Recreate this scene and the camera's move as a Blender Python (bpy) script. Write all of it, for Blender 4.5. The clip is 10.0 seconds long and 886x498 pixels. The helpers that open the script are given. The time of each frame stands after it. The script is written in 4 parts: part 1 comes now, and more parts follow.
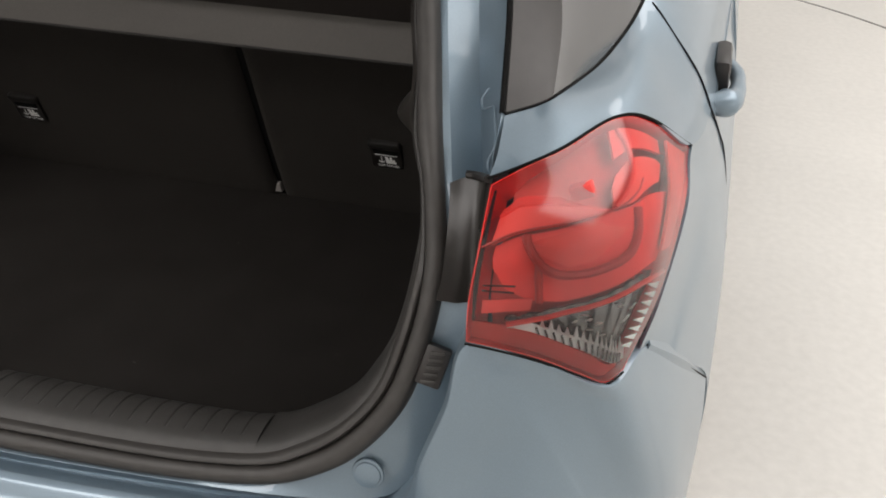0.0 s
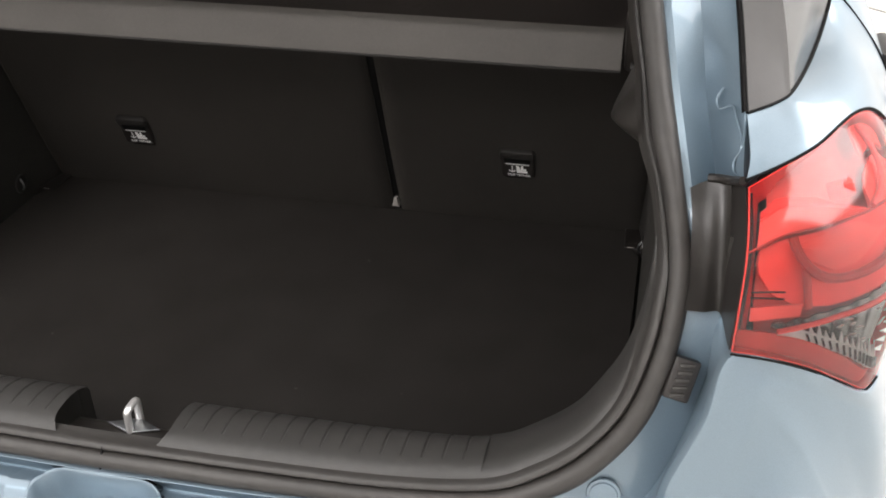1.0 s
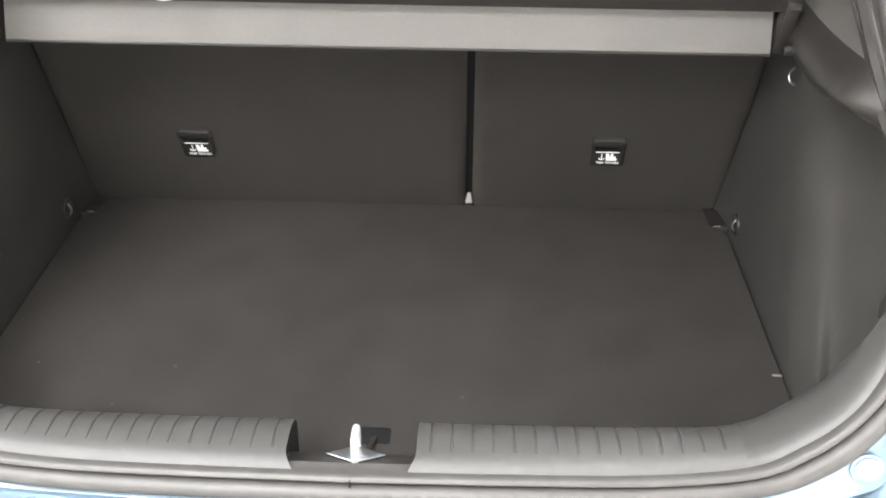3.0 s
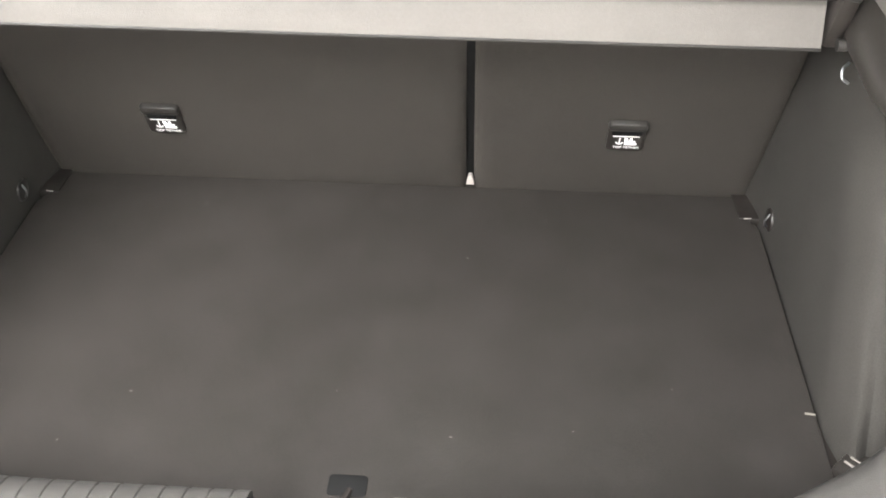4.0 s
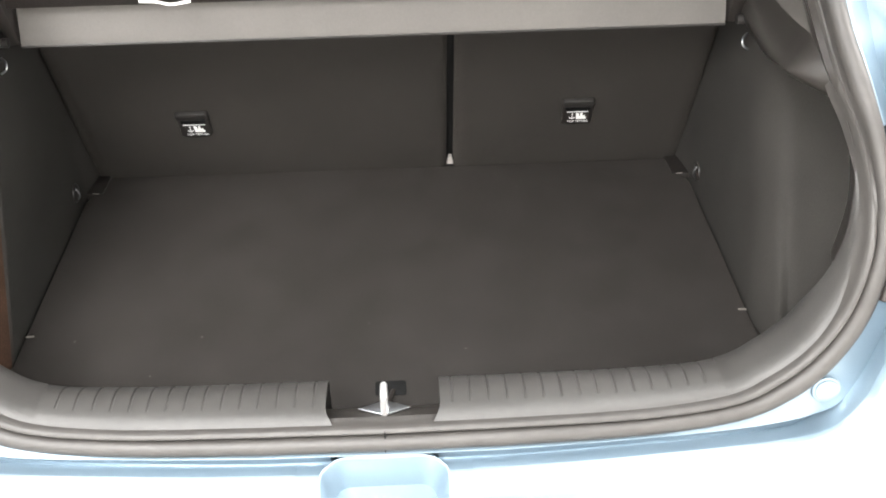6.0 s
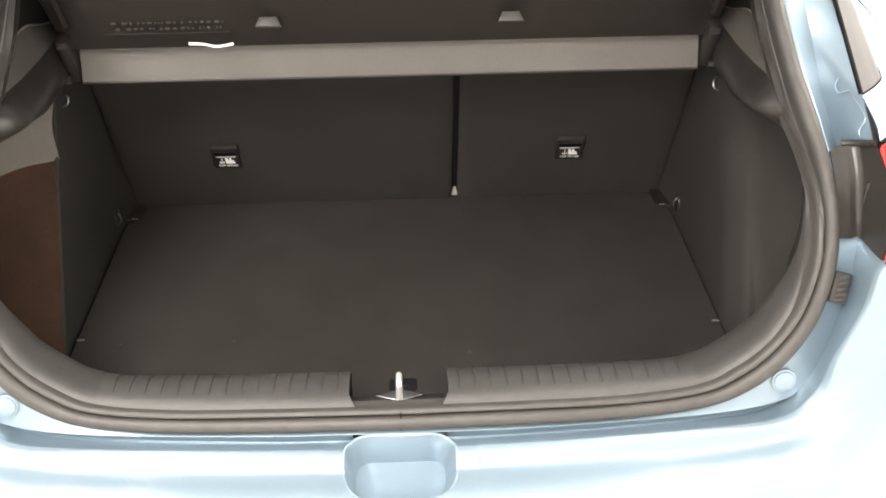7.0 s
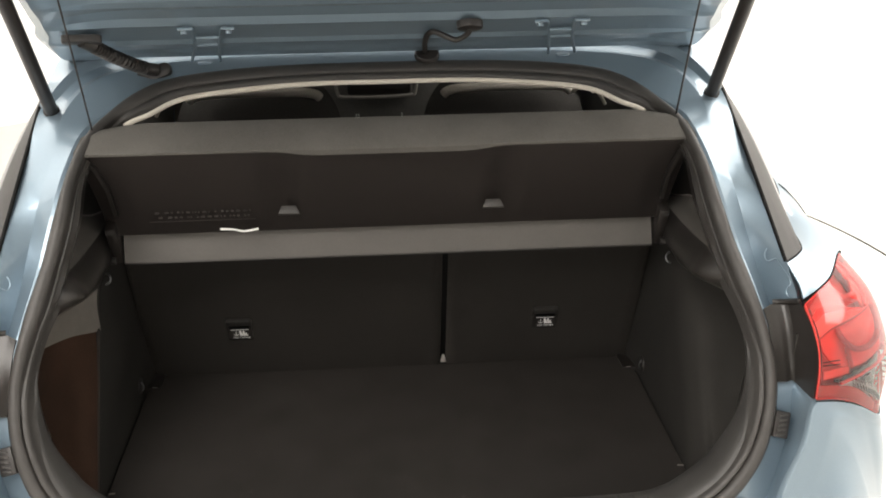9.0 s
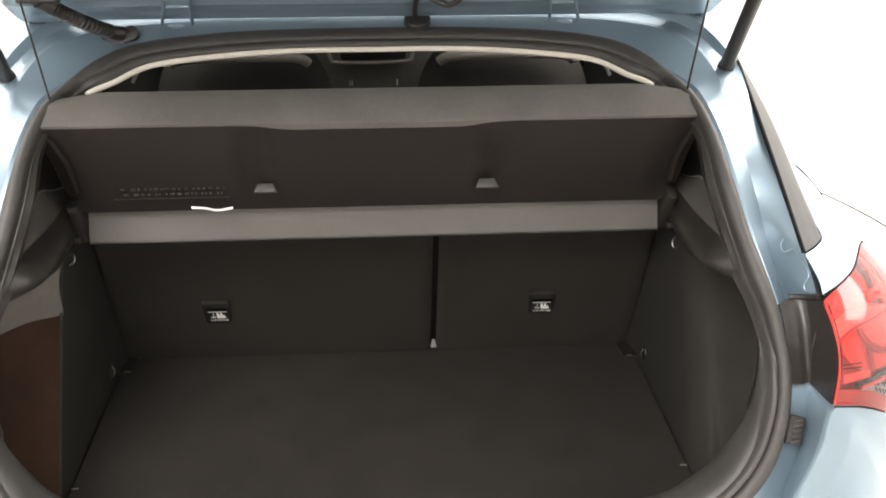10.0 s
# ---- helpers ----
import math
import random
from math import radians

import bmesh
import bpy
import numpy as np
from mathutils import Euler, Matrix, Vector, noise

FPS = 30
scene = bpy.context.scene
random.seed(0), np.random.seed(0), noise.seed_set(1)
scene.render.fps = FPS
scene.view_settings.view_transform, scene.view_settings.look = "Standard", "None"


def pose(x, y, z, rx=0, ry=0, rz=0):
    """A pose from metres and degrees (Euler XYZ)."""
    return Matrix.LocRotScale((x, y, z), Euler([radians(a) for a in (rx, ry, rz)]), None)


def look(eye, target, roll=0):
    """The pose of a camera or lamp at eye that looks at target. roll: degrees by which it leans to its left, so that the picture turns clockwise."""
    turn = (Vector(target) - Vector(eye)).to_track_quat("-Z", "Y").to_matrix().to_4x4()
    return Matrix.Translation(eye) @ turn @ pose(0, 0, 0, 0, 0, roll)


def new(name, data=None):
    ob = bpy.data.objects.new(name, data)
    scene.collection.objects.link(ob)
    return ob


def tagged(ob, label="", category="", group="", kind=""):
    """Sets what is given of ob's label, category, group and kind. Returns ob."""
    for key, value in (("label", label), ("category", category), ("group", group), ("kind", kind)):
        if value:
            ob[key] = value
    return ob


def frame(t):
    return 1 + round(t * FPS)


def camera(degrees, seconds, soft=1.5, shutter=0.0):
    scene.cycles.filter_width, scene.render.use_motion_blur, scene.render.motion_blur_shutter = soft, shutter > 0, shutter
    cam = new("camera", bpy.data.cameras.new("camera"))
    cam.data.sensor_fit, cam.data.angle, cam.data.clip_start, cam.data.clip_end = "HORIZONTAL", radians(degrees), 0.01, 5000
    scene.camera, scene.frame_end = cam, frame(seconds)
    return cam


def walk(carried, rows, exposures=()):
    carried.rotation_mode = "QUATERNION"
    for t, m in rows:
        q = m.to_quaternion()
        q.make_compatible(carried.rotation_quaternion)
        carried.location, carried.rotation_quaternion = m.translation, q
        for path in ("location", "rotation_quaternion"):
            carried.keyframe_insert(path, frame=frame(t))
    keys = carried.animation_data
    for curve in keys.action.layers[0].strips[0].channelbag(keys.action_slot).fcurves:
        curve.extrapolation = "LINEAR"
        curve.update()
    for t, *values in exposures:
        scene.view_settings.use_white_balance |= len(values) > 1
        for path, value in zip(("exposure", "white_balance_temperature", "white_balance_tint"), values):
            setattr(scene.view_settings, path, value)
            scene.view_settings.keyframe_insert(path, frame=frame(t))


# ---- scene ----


# ---- camera ----
cam = camera(46.1, 10.0, soft=1.8)
PATH = [
    (0, (0.756, -0.774, 1.461), (0.346, 0.888, 0.428), 1.3),
    (0.5, (0.66, -0.81, 1.448), (0.275, 0.866, 0.427), 1.9),
    (1, (0.518, -0.793, 1.439), (0.14, 0.888, 0.424), -0.5),
    (1.5, (0.382, -0.797, 1.442), (0.155, 0.914, 0.431), -0.3),
    (2, (0.216, -0.841, 1.443), (0.147, 0.889, 0.441), -0.1),
    (2.5, (0.122, -0.861, 1.441), (0.062, 0.871, 0.443), 0.2),
    (2.7, (0.106, -0.853, 1.437), (0.053, 0.877, 0.435), 0.5),
    (3.8, (0.147, -0.628, 1.463), (0.072, 0.981, 0.277), 0.1),
    (4, (0.141, -0.593, 1.466), (0.049, 1.0, 0.26), 0.4),
    (4.5, (0.124, -0.585, 1.487), (0.021, 0.964, 0.226), -1.4),
    (5, (0.08, -0.692, 1.514), (-0.028, 0.857, 0.253), -2.9),
    (5.5, (0.039, -0.808, 1.533), (0.042, 0.757, 0.288), -2.0),
    (5.7, (0.044, -0.846, 1.543), (0.075, 0.751, 0.341), -1.8),
    (6.8, (0.051, -1.049, 1.588), (0.099, 0.624, 0.493), -0.5),
    (7, (0.026, -1.089, 1.606), (0.08, 0.606, 0.546), -0.7),
    (7.5, (-0.001, -1.203, 1.645), (0.063, 0.589, 0.757), -1.2),
    (8, (-0.015, -1.289, 1.67), (0.098, 0.542, 0.873), -0.9),
    (8.5, (-0.012, -1.337, 1.678), (0.11, 0.513, 0.929), -1.1),
    (9, (-0.026, -1.323, 1.676), (0.099, 0.534, 0.943), -0.7),
    (9.5, (-0.027, -1.276, 1.668), (0.1, 0.578, 0.931), -0.6),
    (10, (0.002, -1.191, 1.655), (0.123, 0.64, 0.859), 0.0),
]
EXPOSURES = [(0.0, -0.85, 6600, 13), (0.5, -0.65, 6500, 13), (1.0, 0.02, 6500, 13), (1.5, 0.6, 6400, 12), (2.0, 1.2, 6300, 10), (2.5, 1.7, 6200, 10), (4.0, 2.63, 6400, 10), (4.5, 3.0, 6200, 10),
             (5.0, 3.09, 5950, 10), (5.5, 2.5, 6100, 10), (7.0, 1.3, 6900, 12), (7.5, 1.21, 6950, 12), (8.0, 0.72, 6850, 12), (8.5, 0.19, 6800, 11), (9.0, 0.15, 6800, 11), (9.5, 0.35, 6700, 11), (10.0, 0.68, 6700, 11)]
walk(cam, [(t, look(eye, aim, roll)) for t, eye, aim, roll in PATH], EXPOSURES)

# ---- light: a white studio with soft ceiling panels, assumed and out of view ----
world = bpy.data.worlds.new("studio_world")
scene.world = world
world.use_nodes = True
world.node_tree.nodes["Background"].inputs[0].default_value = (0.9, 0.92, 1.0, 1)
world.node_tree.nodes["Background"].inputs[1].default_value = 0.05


def unseen_ceiling_lamp(x, y, z, sx, sy, watts):
    data = bpy.data.lights.new("unseen_ceiling_lamp", "AREA")
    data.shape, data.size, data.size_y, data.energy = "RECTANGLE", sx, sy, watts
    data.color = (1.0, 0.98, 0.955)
    ob = new("unseen_ceiling_lamp", data)
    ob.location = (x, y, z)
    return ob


unseen_ceiling_lamp(0, 2.9, 3.30, 2.7, 4.4, 45)
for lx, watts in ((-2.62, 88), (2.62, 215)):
    unseen_ceiling_lamp(lx, 1.7, 3.30, 2.3, 4.4, watts)
# Rear lamp added out of view to brighten the boot and rear faces.
unseen_ceiling_lamp(-0.95, -2.2, 3.30, 1.5, 2.4, 150)


# ---- materials ----
def material(name, color, rough=0.5, metal=0.0, coat=0.0, var=0.0, scale=20.0, bump=0.0, bscale=400.0, spec=0.5, var2=0.0, scale2=3.0, sheen=0.0):
    """A principled material with colour variation at two scales and fine relief."""
    m = bpy.data.materials.new(name)
    m.use_nodes = True
    nt = m.node_tree
    b = nt.nodes["Principled BSDF"]
    b.inputs["Base Color"].default_value = (*color, 1)
    b.inputs["Roughness"].default_value = rough
    b.inputs["Metallic"].default_value = metal
    b.inputs["Coat Weight"].default_value = coat
    b.inputs["Coat Roughness"].default_value = 0.03
    b.inputs["Specular IOR Level"].default_value = spec
    b.inputs["Sheen Weight"].default_value = sheen
    b.inputs["Sheen Tint"].default_value = (1.0, 0.88, 0.78, 1)
    tc = nt.nodes.new("ShaderNodeTexCoord")
    last = None
    for v, s in ((var, scale), (var2, scale2)):
        if not v:
            continue
        n = nt.nodes.new("ShaderNodeTexNoise")
        n.inputs["Scale"].default_value, n.inputs["Detail"].default_value = s, 4
        nt.links.new(tc.outputs["Object"], n.inputs["Vector"])
        r = nt.nodes.new("ShaderNodeMapRange")
        r.inputs["From Min"].default_value, r.inputs["From Max"].default_value = 0.3, 0.7
        r.inputs["To Min"].default_value, r.inputs["To Max"].default_value = 1 - v, 1 + v
        nt.links.new(n.outputs["Fac"], r.inputs["Value"])
        mx = nt.nodes.new("ShaderNodeMix")
        mx.data_type, mx.blend_type = "RGBA", "MULTIPLY"
        mx.inputs["Factor"].default_value = 1
        mx.inputs["A"].default_value = (*color, 1)
        if last:
            nt.links.new(last, mx.inputs["A"])
        nt.links.new(r.outputs["Result"], mx.inputs["B"])
        last = mx.outputs["Result"]
        nt.links.new(last, b.inputs["Base Color"])
    if bump:
        n = nt.nodes.new("ShaderNodeTexNoise")
        n.inputs["Scale"].default_value, n.inputs["Detail"].default_value = bscale, 3
        nt.links.new(tc.outputs["Object"], n.inputs["Vector"])
        bp = nt.nodes.new("ShaderNodeBump")
        bp.inputs["Strength"].default_value, bp.inputs["Distance"].default_value = bump, 0.002
        nt.links.new(n.outputs["Fac"], bp.inputs["Height"])
        nt.links.new(bp.outputs["Normal"], b.inputs["Normal"])
    return m


def lens_material(name, tint, gloss=0.02, ior=1.5):
    """A tinted clear shell: light passes coloured, and the surface shines."""
    m = bpy.data.materials.new(name)
    m.use_nodes = True
    nt = m.node_tree
    nt.nodes.remove(nt.nodes["Principled BSDF"])
    out = nt.nodes["Material Output"]
    tr, gl, fr, mx = (nt.nodes.new("ShaderNode" + k) for k in ("BsdfTransparent", "BsdfGlossy", "Fresnel", "MixShader"))
    tr.inputs[0].default_value = (*tint, 1)
    gl.inputs["Roughness"].default_value = gloss
    fr.inputs["IOR"].default_value = ior
    nt.links.new(fr.outputs[0], mx.inputs[0])
    nt.links.new(tr.outputs[0], mx.inputs[1])
    nt.links.new(gl.outputs[0], mx.inputs[2])
    nt.links.new(mx.outputs[0], out.inputs["Surface"])
    return m


PAINT = material("blue_paint", (0.191, 0.253, 0.302), 0.42, 0.56, 0.58, 0.05, 900, 0, var2=0.02, scale2=2)
RUBBER = material("seal_rubber", (0.0341, 0.0314, 0.0287), 0.55, var=0.12, scale=60, bump=0.08, bscale=700, var2=0.08, scale2=6)
TRIM = material("grey_trim_plastic", (0.0312, 0.0296, 0.0275), 0.5, var=0.08, scale=120, bump=0.25, bscale=900, var2=0.08, scale2=5)
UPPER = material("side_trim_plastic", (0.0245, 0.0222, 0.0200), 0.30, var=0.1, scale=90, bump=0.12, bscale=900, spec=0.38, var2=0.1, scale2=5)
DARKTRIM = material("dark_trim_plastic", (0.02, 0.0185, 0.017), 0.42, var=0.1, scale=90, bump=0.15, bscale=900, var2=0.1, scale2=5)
BLACK = material("black_plastic", (0.0165, 0.014, 0.0125), 0.45, var=0.15, scale=60, bump=0.08, bscale=600)
CARPET = material("boot_carpet", (0.0207, 0.0192, 0.0173), 0.95, var=0.35, scale=700, bump=0.9, bscale=1100, spec=0.15, var2=0.16, scale2=7, sheen=0.08)
BOARD = material("floor_board_carpet", (0.0146, 0.0136, 0.0127), 0.95, var=0.35, scale=650, bump=0.9, bscale=1100, spec=0.10, var2=0.24, scale2=11, sheen=0.06)
LINING = material("lining_felt", (0.0295, 0.0276, 0.0247), 0.85, var=0.2, scale=600, bump=0.3, bscale=1000, spec=0.25, var2=0.14, scale2=8)
# Side carpet with the warm glow on the left put into its colour.
WARMLIT = material("warm_lit_side_carpet", (0.0433, 0.0224, 0.0137), 0.8, var=0.25, scale=500, bump=0.6, bscale=900, spec=0.2, var2=0.35, scale2=9)
# Underside shade is put into this darker tone of the shelf plastic.
SHELFMAT = material("shelf_shaded_underside", (0.0137, 0.0105, 0.0090), 0.75, var=0.15, scale=400, bump=0.35, bscale=900, spec=0.3, var2=0.08, scale2=6)
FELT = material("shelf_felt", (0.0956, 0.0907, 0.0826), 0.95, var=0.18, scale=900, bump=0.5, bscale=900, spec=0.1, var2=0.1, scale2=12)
# Lit tone of the shelf plastic, for the strip that faces up.
BAND = material("shelf_lit_band", (0.0826, 0.0765, 0.0697), 0.6, var=0.04, scale=300, bump=0.2, bscale=800, spec=0.4, var2=0.08, scale2=7)
STEEL = material("zinc_steel", (0.36, 0.37, 0.38), 0.38, 1.0, var=0.12, scale=80)
WHITE = material("white_print", (0.85, 0.85, 0.83), 0.5, var=0.03, scale=80)
BRIGHT = material("polished_steel", (0.9, 0.89, 0.87), 0.32, 0.75, var=0.04, scale=60)
BANDGREY = material("grey_side_band", (0.15, 0.138, 0.122), 0.5, var=0.06, scale=90, bump=0.15, bscale=900, var2=0.08, scale2=6)
# Trim plastic lightened in colour where the pillar panel catches light.
PILLARLIT = material("pillar_panel_lit", (0.088, 0.082, 0.074), 0.5, var=0.06, scale=90, bump=0.15, bscale=900, var2=0.08, scale2=6)
PALE = material("pale_grey_plastic", (0.3, 0.28, 0.26), 0.5, var=0.08, scale=80)
HEADLINER = material("beige_headliner", (0.66, 0.61, 0.53), 0.9, var=0.1, scale=500, bump=0.3, bscale=900)
SEATDARK = material("seat_fabric", (0.075, 0.070, 0.066), 0.9, var=0.25, scale=500, bump=0.5, bscale=800, spec=0.2)
SEATPALE = material("seat_pale_fabric", (0.82, 0.76, 0.68), 0.85, var=0.15, scale=400, bump=0.4, bscale=800, spec=0.2)
GAP = material("panel_gap", (0.007, 0.007, 0.007), 0.8, var=0.1, scale=60, spec=0.1)
FLOORMAT = material("studio_floor", (0.60, 0.585, 0.552), 0.5, var=0.04, scale=40, bump=0.05, bscale=200, var2=0.05, scale2=1.2)
WALLMAT = material("studio_wall", (0.86, 0.86, 0.85), 0.8, var=0.02, scale=20, var2=0.02, scale2=0.8)
BACKMAT = material("grey_back_wall", (0.62, 0.61, 0.60), 0.6, var=0.05, scale=10, var2=0.1, scale2=1)
LAMPGREY = material("lamp_smoked_mirror", (0.16, 0.155, 0.15), 0.25, 0.8, var=0.1, scale=60)
LAMPRED = material("lamp_red", (1.0, 0.085, 0.072), 0.5, 0.0, 0.0, var=0.08, scale=30)
LAMPDARK = material("lamp_dark_red", (0.62, 0.055, 0.047), 0.5, 0.0, 0.0, var=0.1, scale=30)
LAMPBRIGHT = material("lamp_bright_red", (1.0, 0.13, 0.11), 0.5, 0.0, 0.0, var=0.06, scale=30)
REFLECTOR = material("lamp_reflector", (0.88, 0.87, 0.85), 0.3, 0.45, var=0.05, scale=60)
REDLENS = lens_material("red_lens", (1.0, 0.78, 0.75), 0.14, 1.66)
CLEARLENS = lens_material("clear_lens", (0.93, 0.93, 0.92))
CLEARGLASS = lens_material("clear_window_glass", (0.85, 0.87, 0.86), 0.01, 2.0)
GLASS = lens_material("dark_window_glass", (0.10, 0.095, 0.09), 0.20, 3.0)
DASH = material("dash_plastic", (0.10, 0.095, 0.088), 0.6, var=0.1, scale=90, bump=0.15, bscale=700)
TYRE = material("tyre_rubber", (0.02, 0.02, 0.02), 0.8, var=0.2, scale=60, bump=0.3, bscale=200)


# ---- building helpers ----
def origin(ob):
    v = Vector((0, 0, 0))
    while ob:
        v += ob.location
        ob = ob.parent
    return v


def part(name, bm, mat, parent=None, label="", smooth=35):
    """Links a bmesh as one mesh object under a thing or a part."""
    me = bpy.data.meshes.new(name)
    if parent:
        bmesh.ops.translate(bm, verts=bm.verts, vec=-origin(parent))
    bmesh.ops.recalc_face_normals(bm, faces=bm.faces)
    bm.to_mesh(me)
    bm.free()
    me.materials.append(mat)
    if smooth:
        me.shade_smooth()
        me.set_sharp_from_angle(angle=radians(smooth))
    ob = new(name, me)
    ob.parent = parent
    if label:
        ob["label"] = label
    return ob


def thing(name, at, label, category, group=""):
    ob = new(name)
    ob.location = at
    ob.empty_display_size = 0.1
    return tagged(ob, label, category, group)


def crom(p, k):
    """Catmull-Rom refinement of a list of points (first axis), k steps a span."""
    p = np.asarray(p, float)
    q = np.concatenate([2 * p[:1] - p[1:2], p, 2 * p[-1:] - p[-2:-1]])
    out = []
    for i in range(len(p) - 1):
        a, b, c, d = q[i:i + 4]
        for j in range(k):
            t = j / k
            out.append(0.5 * (2 * b + (c - a) * t + (2 * a - 5 * b + 4 * c - d) * t * t + (3 * b - a - 3 * c + d) * t ** 3))
    out.append(p[-1])
    return np.array(out)


def net(p, kr, kc):
    """A smooth surface through a net of rows of points."""
    p = crom(p, kr) if kr > 1 else np.asarray(p, float)
    return np.swapaxes(crom(np.swapaxes(p, 0, 1), kc), 0, 1) if kc > 1 else p


def normals(g, closed=False):
    du = np.gradient(g, axis=0)
    dv = (np.roll(g, -1, 1) - np.roll(g, 1, 1)) if closed else np.gradient(g, axis=1)
    n = np.cross(du, dv)
    return n / np.maximum(np.linalg.norm(n, axis=2, keepdims=True), 1e-9)


def sheet(g, thick=0.0, closed=False, bm=None, outward=None):
    """A bmesh from a grid of points; thick gives it a second side, away from the outward direction."""
    bm = bm or bmesh.new()
    g = np.asarray(g, float)
    R, C = g.shape[:2]
    layers = [g]
    if thick:
        n = normals(g, closed)
        if outward is not None and (n * np.asarray(outward)).sum(2).mean() < 0:
            n = -n
        layers.append(g - n * thick)
    vs = [[[bm.verts.new(p) for p in row] for row in L] for L in layers]
    cc = C if closed else C - 1
    for v in vs:
        for i in range(R - 1):
            for j in range(cc):
                k = (j + 1) % C
                bm.faces.new((v[i][j], v[i][k], v[i + 1][k], v[i + 1][j]))
    if thick:
        a, b = vs
        for j in range(cc):
            k = (j + 1) % C
            for i in (0, R - 1):
                bm.faces.new((a[i][j], a[i][k], b[i][k], b[i][j]))
        if not closed:
            for i in range(R - 1):
                for j in (0, C - 1):
                    bm.faces.new((a[i][j], a[i + 1][j], b[i + 1][j], b[i][j]))
    return bm


def tube(path, r, sides=10, bm=None, radii=None):
    """A round tube along a path, with capped ends."""
    bm = bm or bmesh.new()
    p = [Vector(a) for a in path]
    rings, up = [], None
    for i, a in enumerate(p):
        d = (p[min(i + 1, len(p) - 1)] - p[max(i - 1, 0)]).normalized()
        if up is None:
            up = d.orthogonal().normalized()
        up = (up - d * up.dot(d)).normalized()
        side = d.cross(up)
        rr = radii[i] if radii else r
        rings.append([bm.verts.new(a + (up * math.cos(t) + side * math.sin(t)) * rr) for t in (2 * math.pi * k / sides for k in range(sides))])
    for a, b in zip(rings, rings[1:]):
        for k in range(sides):
            bm.faces.new((a[k], a[(k + 1) % sides], b[(k + 1) % sides], b[k]))
    bm.faces.new(rings[0][::-1])
    bm.faces.new(rings[-1])
    return bm


def box(c, s, bevel=0.003, m=None, bm=None, segs=2):
    """A bevelled box of size s at c, turned by m."""
    b = bmesh.new()
    bmesh.ops.create_cube(b, size=1)
    bmesh.ops.scale(b, vec=s, verts=b.verts)
    if bevel:
        bmesh.ops.bevel(b, geom=b.edges, offset=bevel, segments=segs, profile=0.5, affect="EDGES")
    if m:
        bmesh.ops.transform(b, matrix=m, verts=b.verts)
    bmesh.ops.translate(b, vec=c, verts=b.verts)
    return merge(bm, b)


def merge(bm, b):
    if bm is None:
        return b
    me = bpy.data.meshes.new("tmp")
    b.to_mesh(me)
    b.free()
    bm.from_mesh(me)
    bpy.data.meshes.remove(me)
    return bm


def plate(outline, thick, m=None, bevel=0.0):
    """A flat plate from an outline in x, y, raised to thick, then turned by m."""
    b = bmesh.new()
    f = b.faces.new([b.verts.new((x, y, 0)) for x, y in outline])
    r = bmesh.ops.extrude_face_region(b, geom=[f])
    bmesh.ops.translate(b, vec=(0, 0, thick), verts=[v for v in r["geom"] if isinstance(v, bmesh.types.BMVert)])
    if bevel:
        top = [e for e in b.edges if all(abs(v.co.z - thick) < 1e-7 for v in e.verts)]
        bmesh.ops.bevel(b, geom=top, offset=bevel, segments=2, profile=0.5, affect="EDGES")
    if m:
        bmesh.ops.transform(b, matrix=m, verts=b.verts)
    return b


def rounded(w, h, r, k=4):
    pts = []
    for cx, cy, a0 in ((w / 2 - r, h / 2 - r, 0), (-w / 2 + r, h / 2 - r, 90), (-w / 2 + r, -h / 2 + r, 180), (w / 2 - r, -h / 2 + r, 270)):
        pts += [(cx + r * math.cos(radians(a0 + 90 * i / k)), cy + r * math.sin(radians(a0 + 90 * i / k))) for i in range(k + 1)]
    return pts


def disc(c, r, h, axis=(0, 0, 1), bevel=0.002, sides=32):
    b = plate([(r * math.cos(2 * math.pi * k / sides), r * math.sin(2 * math.pi * k / sides)) for k in range(sides)], h, None, bevel)
    bmesh.ops.transform(b, matrix=Matrix.Translation(c) @ Vector(axis).to_track_quat("Z", "Y").to_matrix().to_4x4(), verts=b.verts)
    return b


def flip(g):
    return np.asarray(g, float) * np.array((-1.0, 1, 1))


def both(half):
    """A closed loop from its right half, which runs from bottom centre to top centre."""
    h = np.asarray(half, float)
    return np.concatenate([h, flip(h[-2:0:-1])])


# ---- the studio ----
CX, CY = 0.0, 2.38


def ring_sheet(radii_z, n=128):
    """Rings about the turntable's middle; the room reaches farther behind the car."""
    g = np.array([[(CX + r * math.cos(2 * math.pi * k / n), CY + r * math.sin(2 * math.pi * k / n), z) for k in range(n)] for r, z in radii_z])
    far = np.clip((np.hypot(g[..., 0] - CX, g[..., 1] - CY) - 3.0) / 0.5, 0, 1)
    g[..., 1] += np.minimum(g[..., 1] - CY, 0) * 0.4 * far
    return g


tagged(part("floor", sheet(ring_sheet([(2.168, -0.08), (2.168, -0.003), (2.170, 0.0), (3.2, 0), (3.82, 0), (3.82, -0.08)]), closed=True), FLOORMAT),
       "pale grey smooth studio floor around the turntable", "floor", kind="structure")
bm = sheet(ring_sheet([(2.152, -0.06), (2.152, -0.003), (2.150, 0), (0.01, 0)]), closed=True)
tagged(part("turntable", bm, FLOORMAT), "pale grey round turntable plate set into the floor", "turntable", kind="structure")
tagged(part("turntable_gap", sheet(ring_sheet([(2.151, -0.0035), (2.169, -0.0035)]), 0.01, closed=True), GAP), "dark joint round the turntable", "floor joint", kind="structure")
cove = [(3.8, 0.004)] + [(3.8 + 0.5 * math.sin(radians(a)), 0.5 - 0.496 * math.cos(radians(a))) for a in range(0, 91, 10)] + [(4.3, 2.0), (4.3, 3.4)]
wall_ring = ring_sheet(cove)
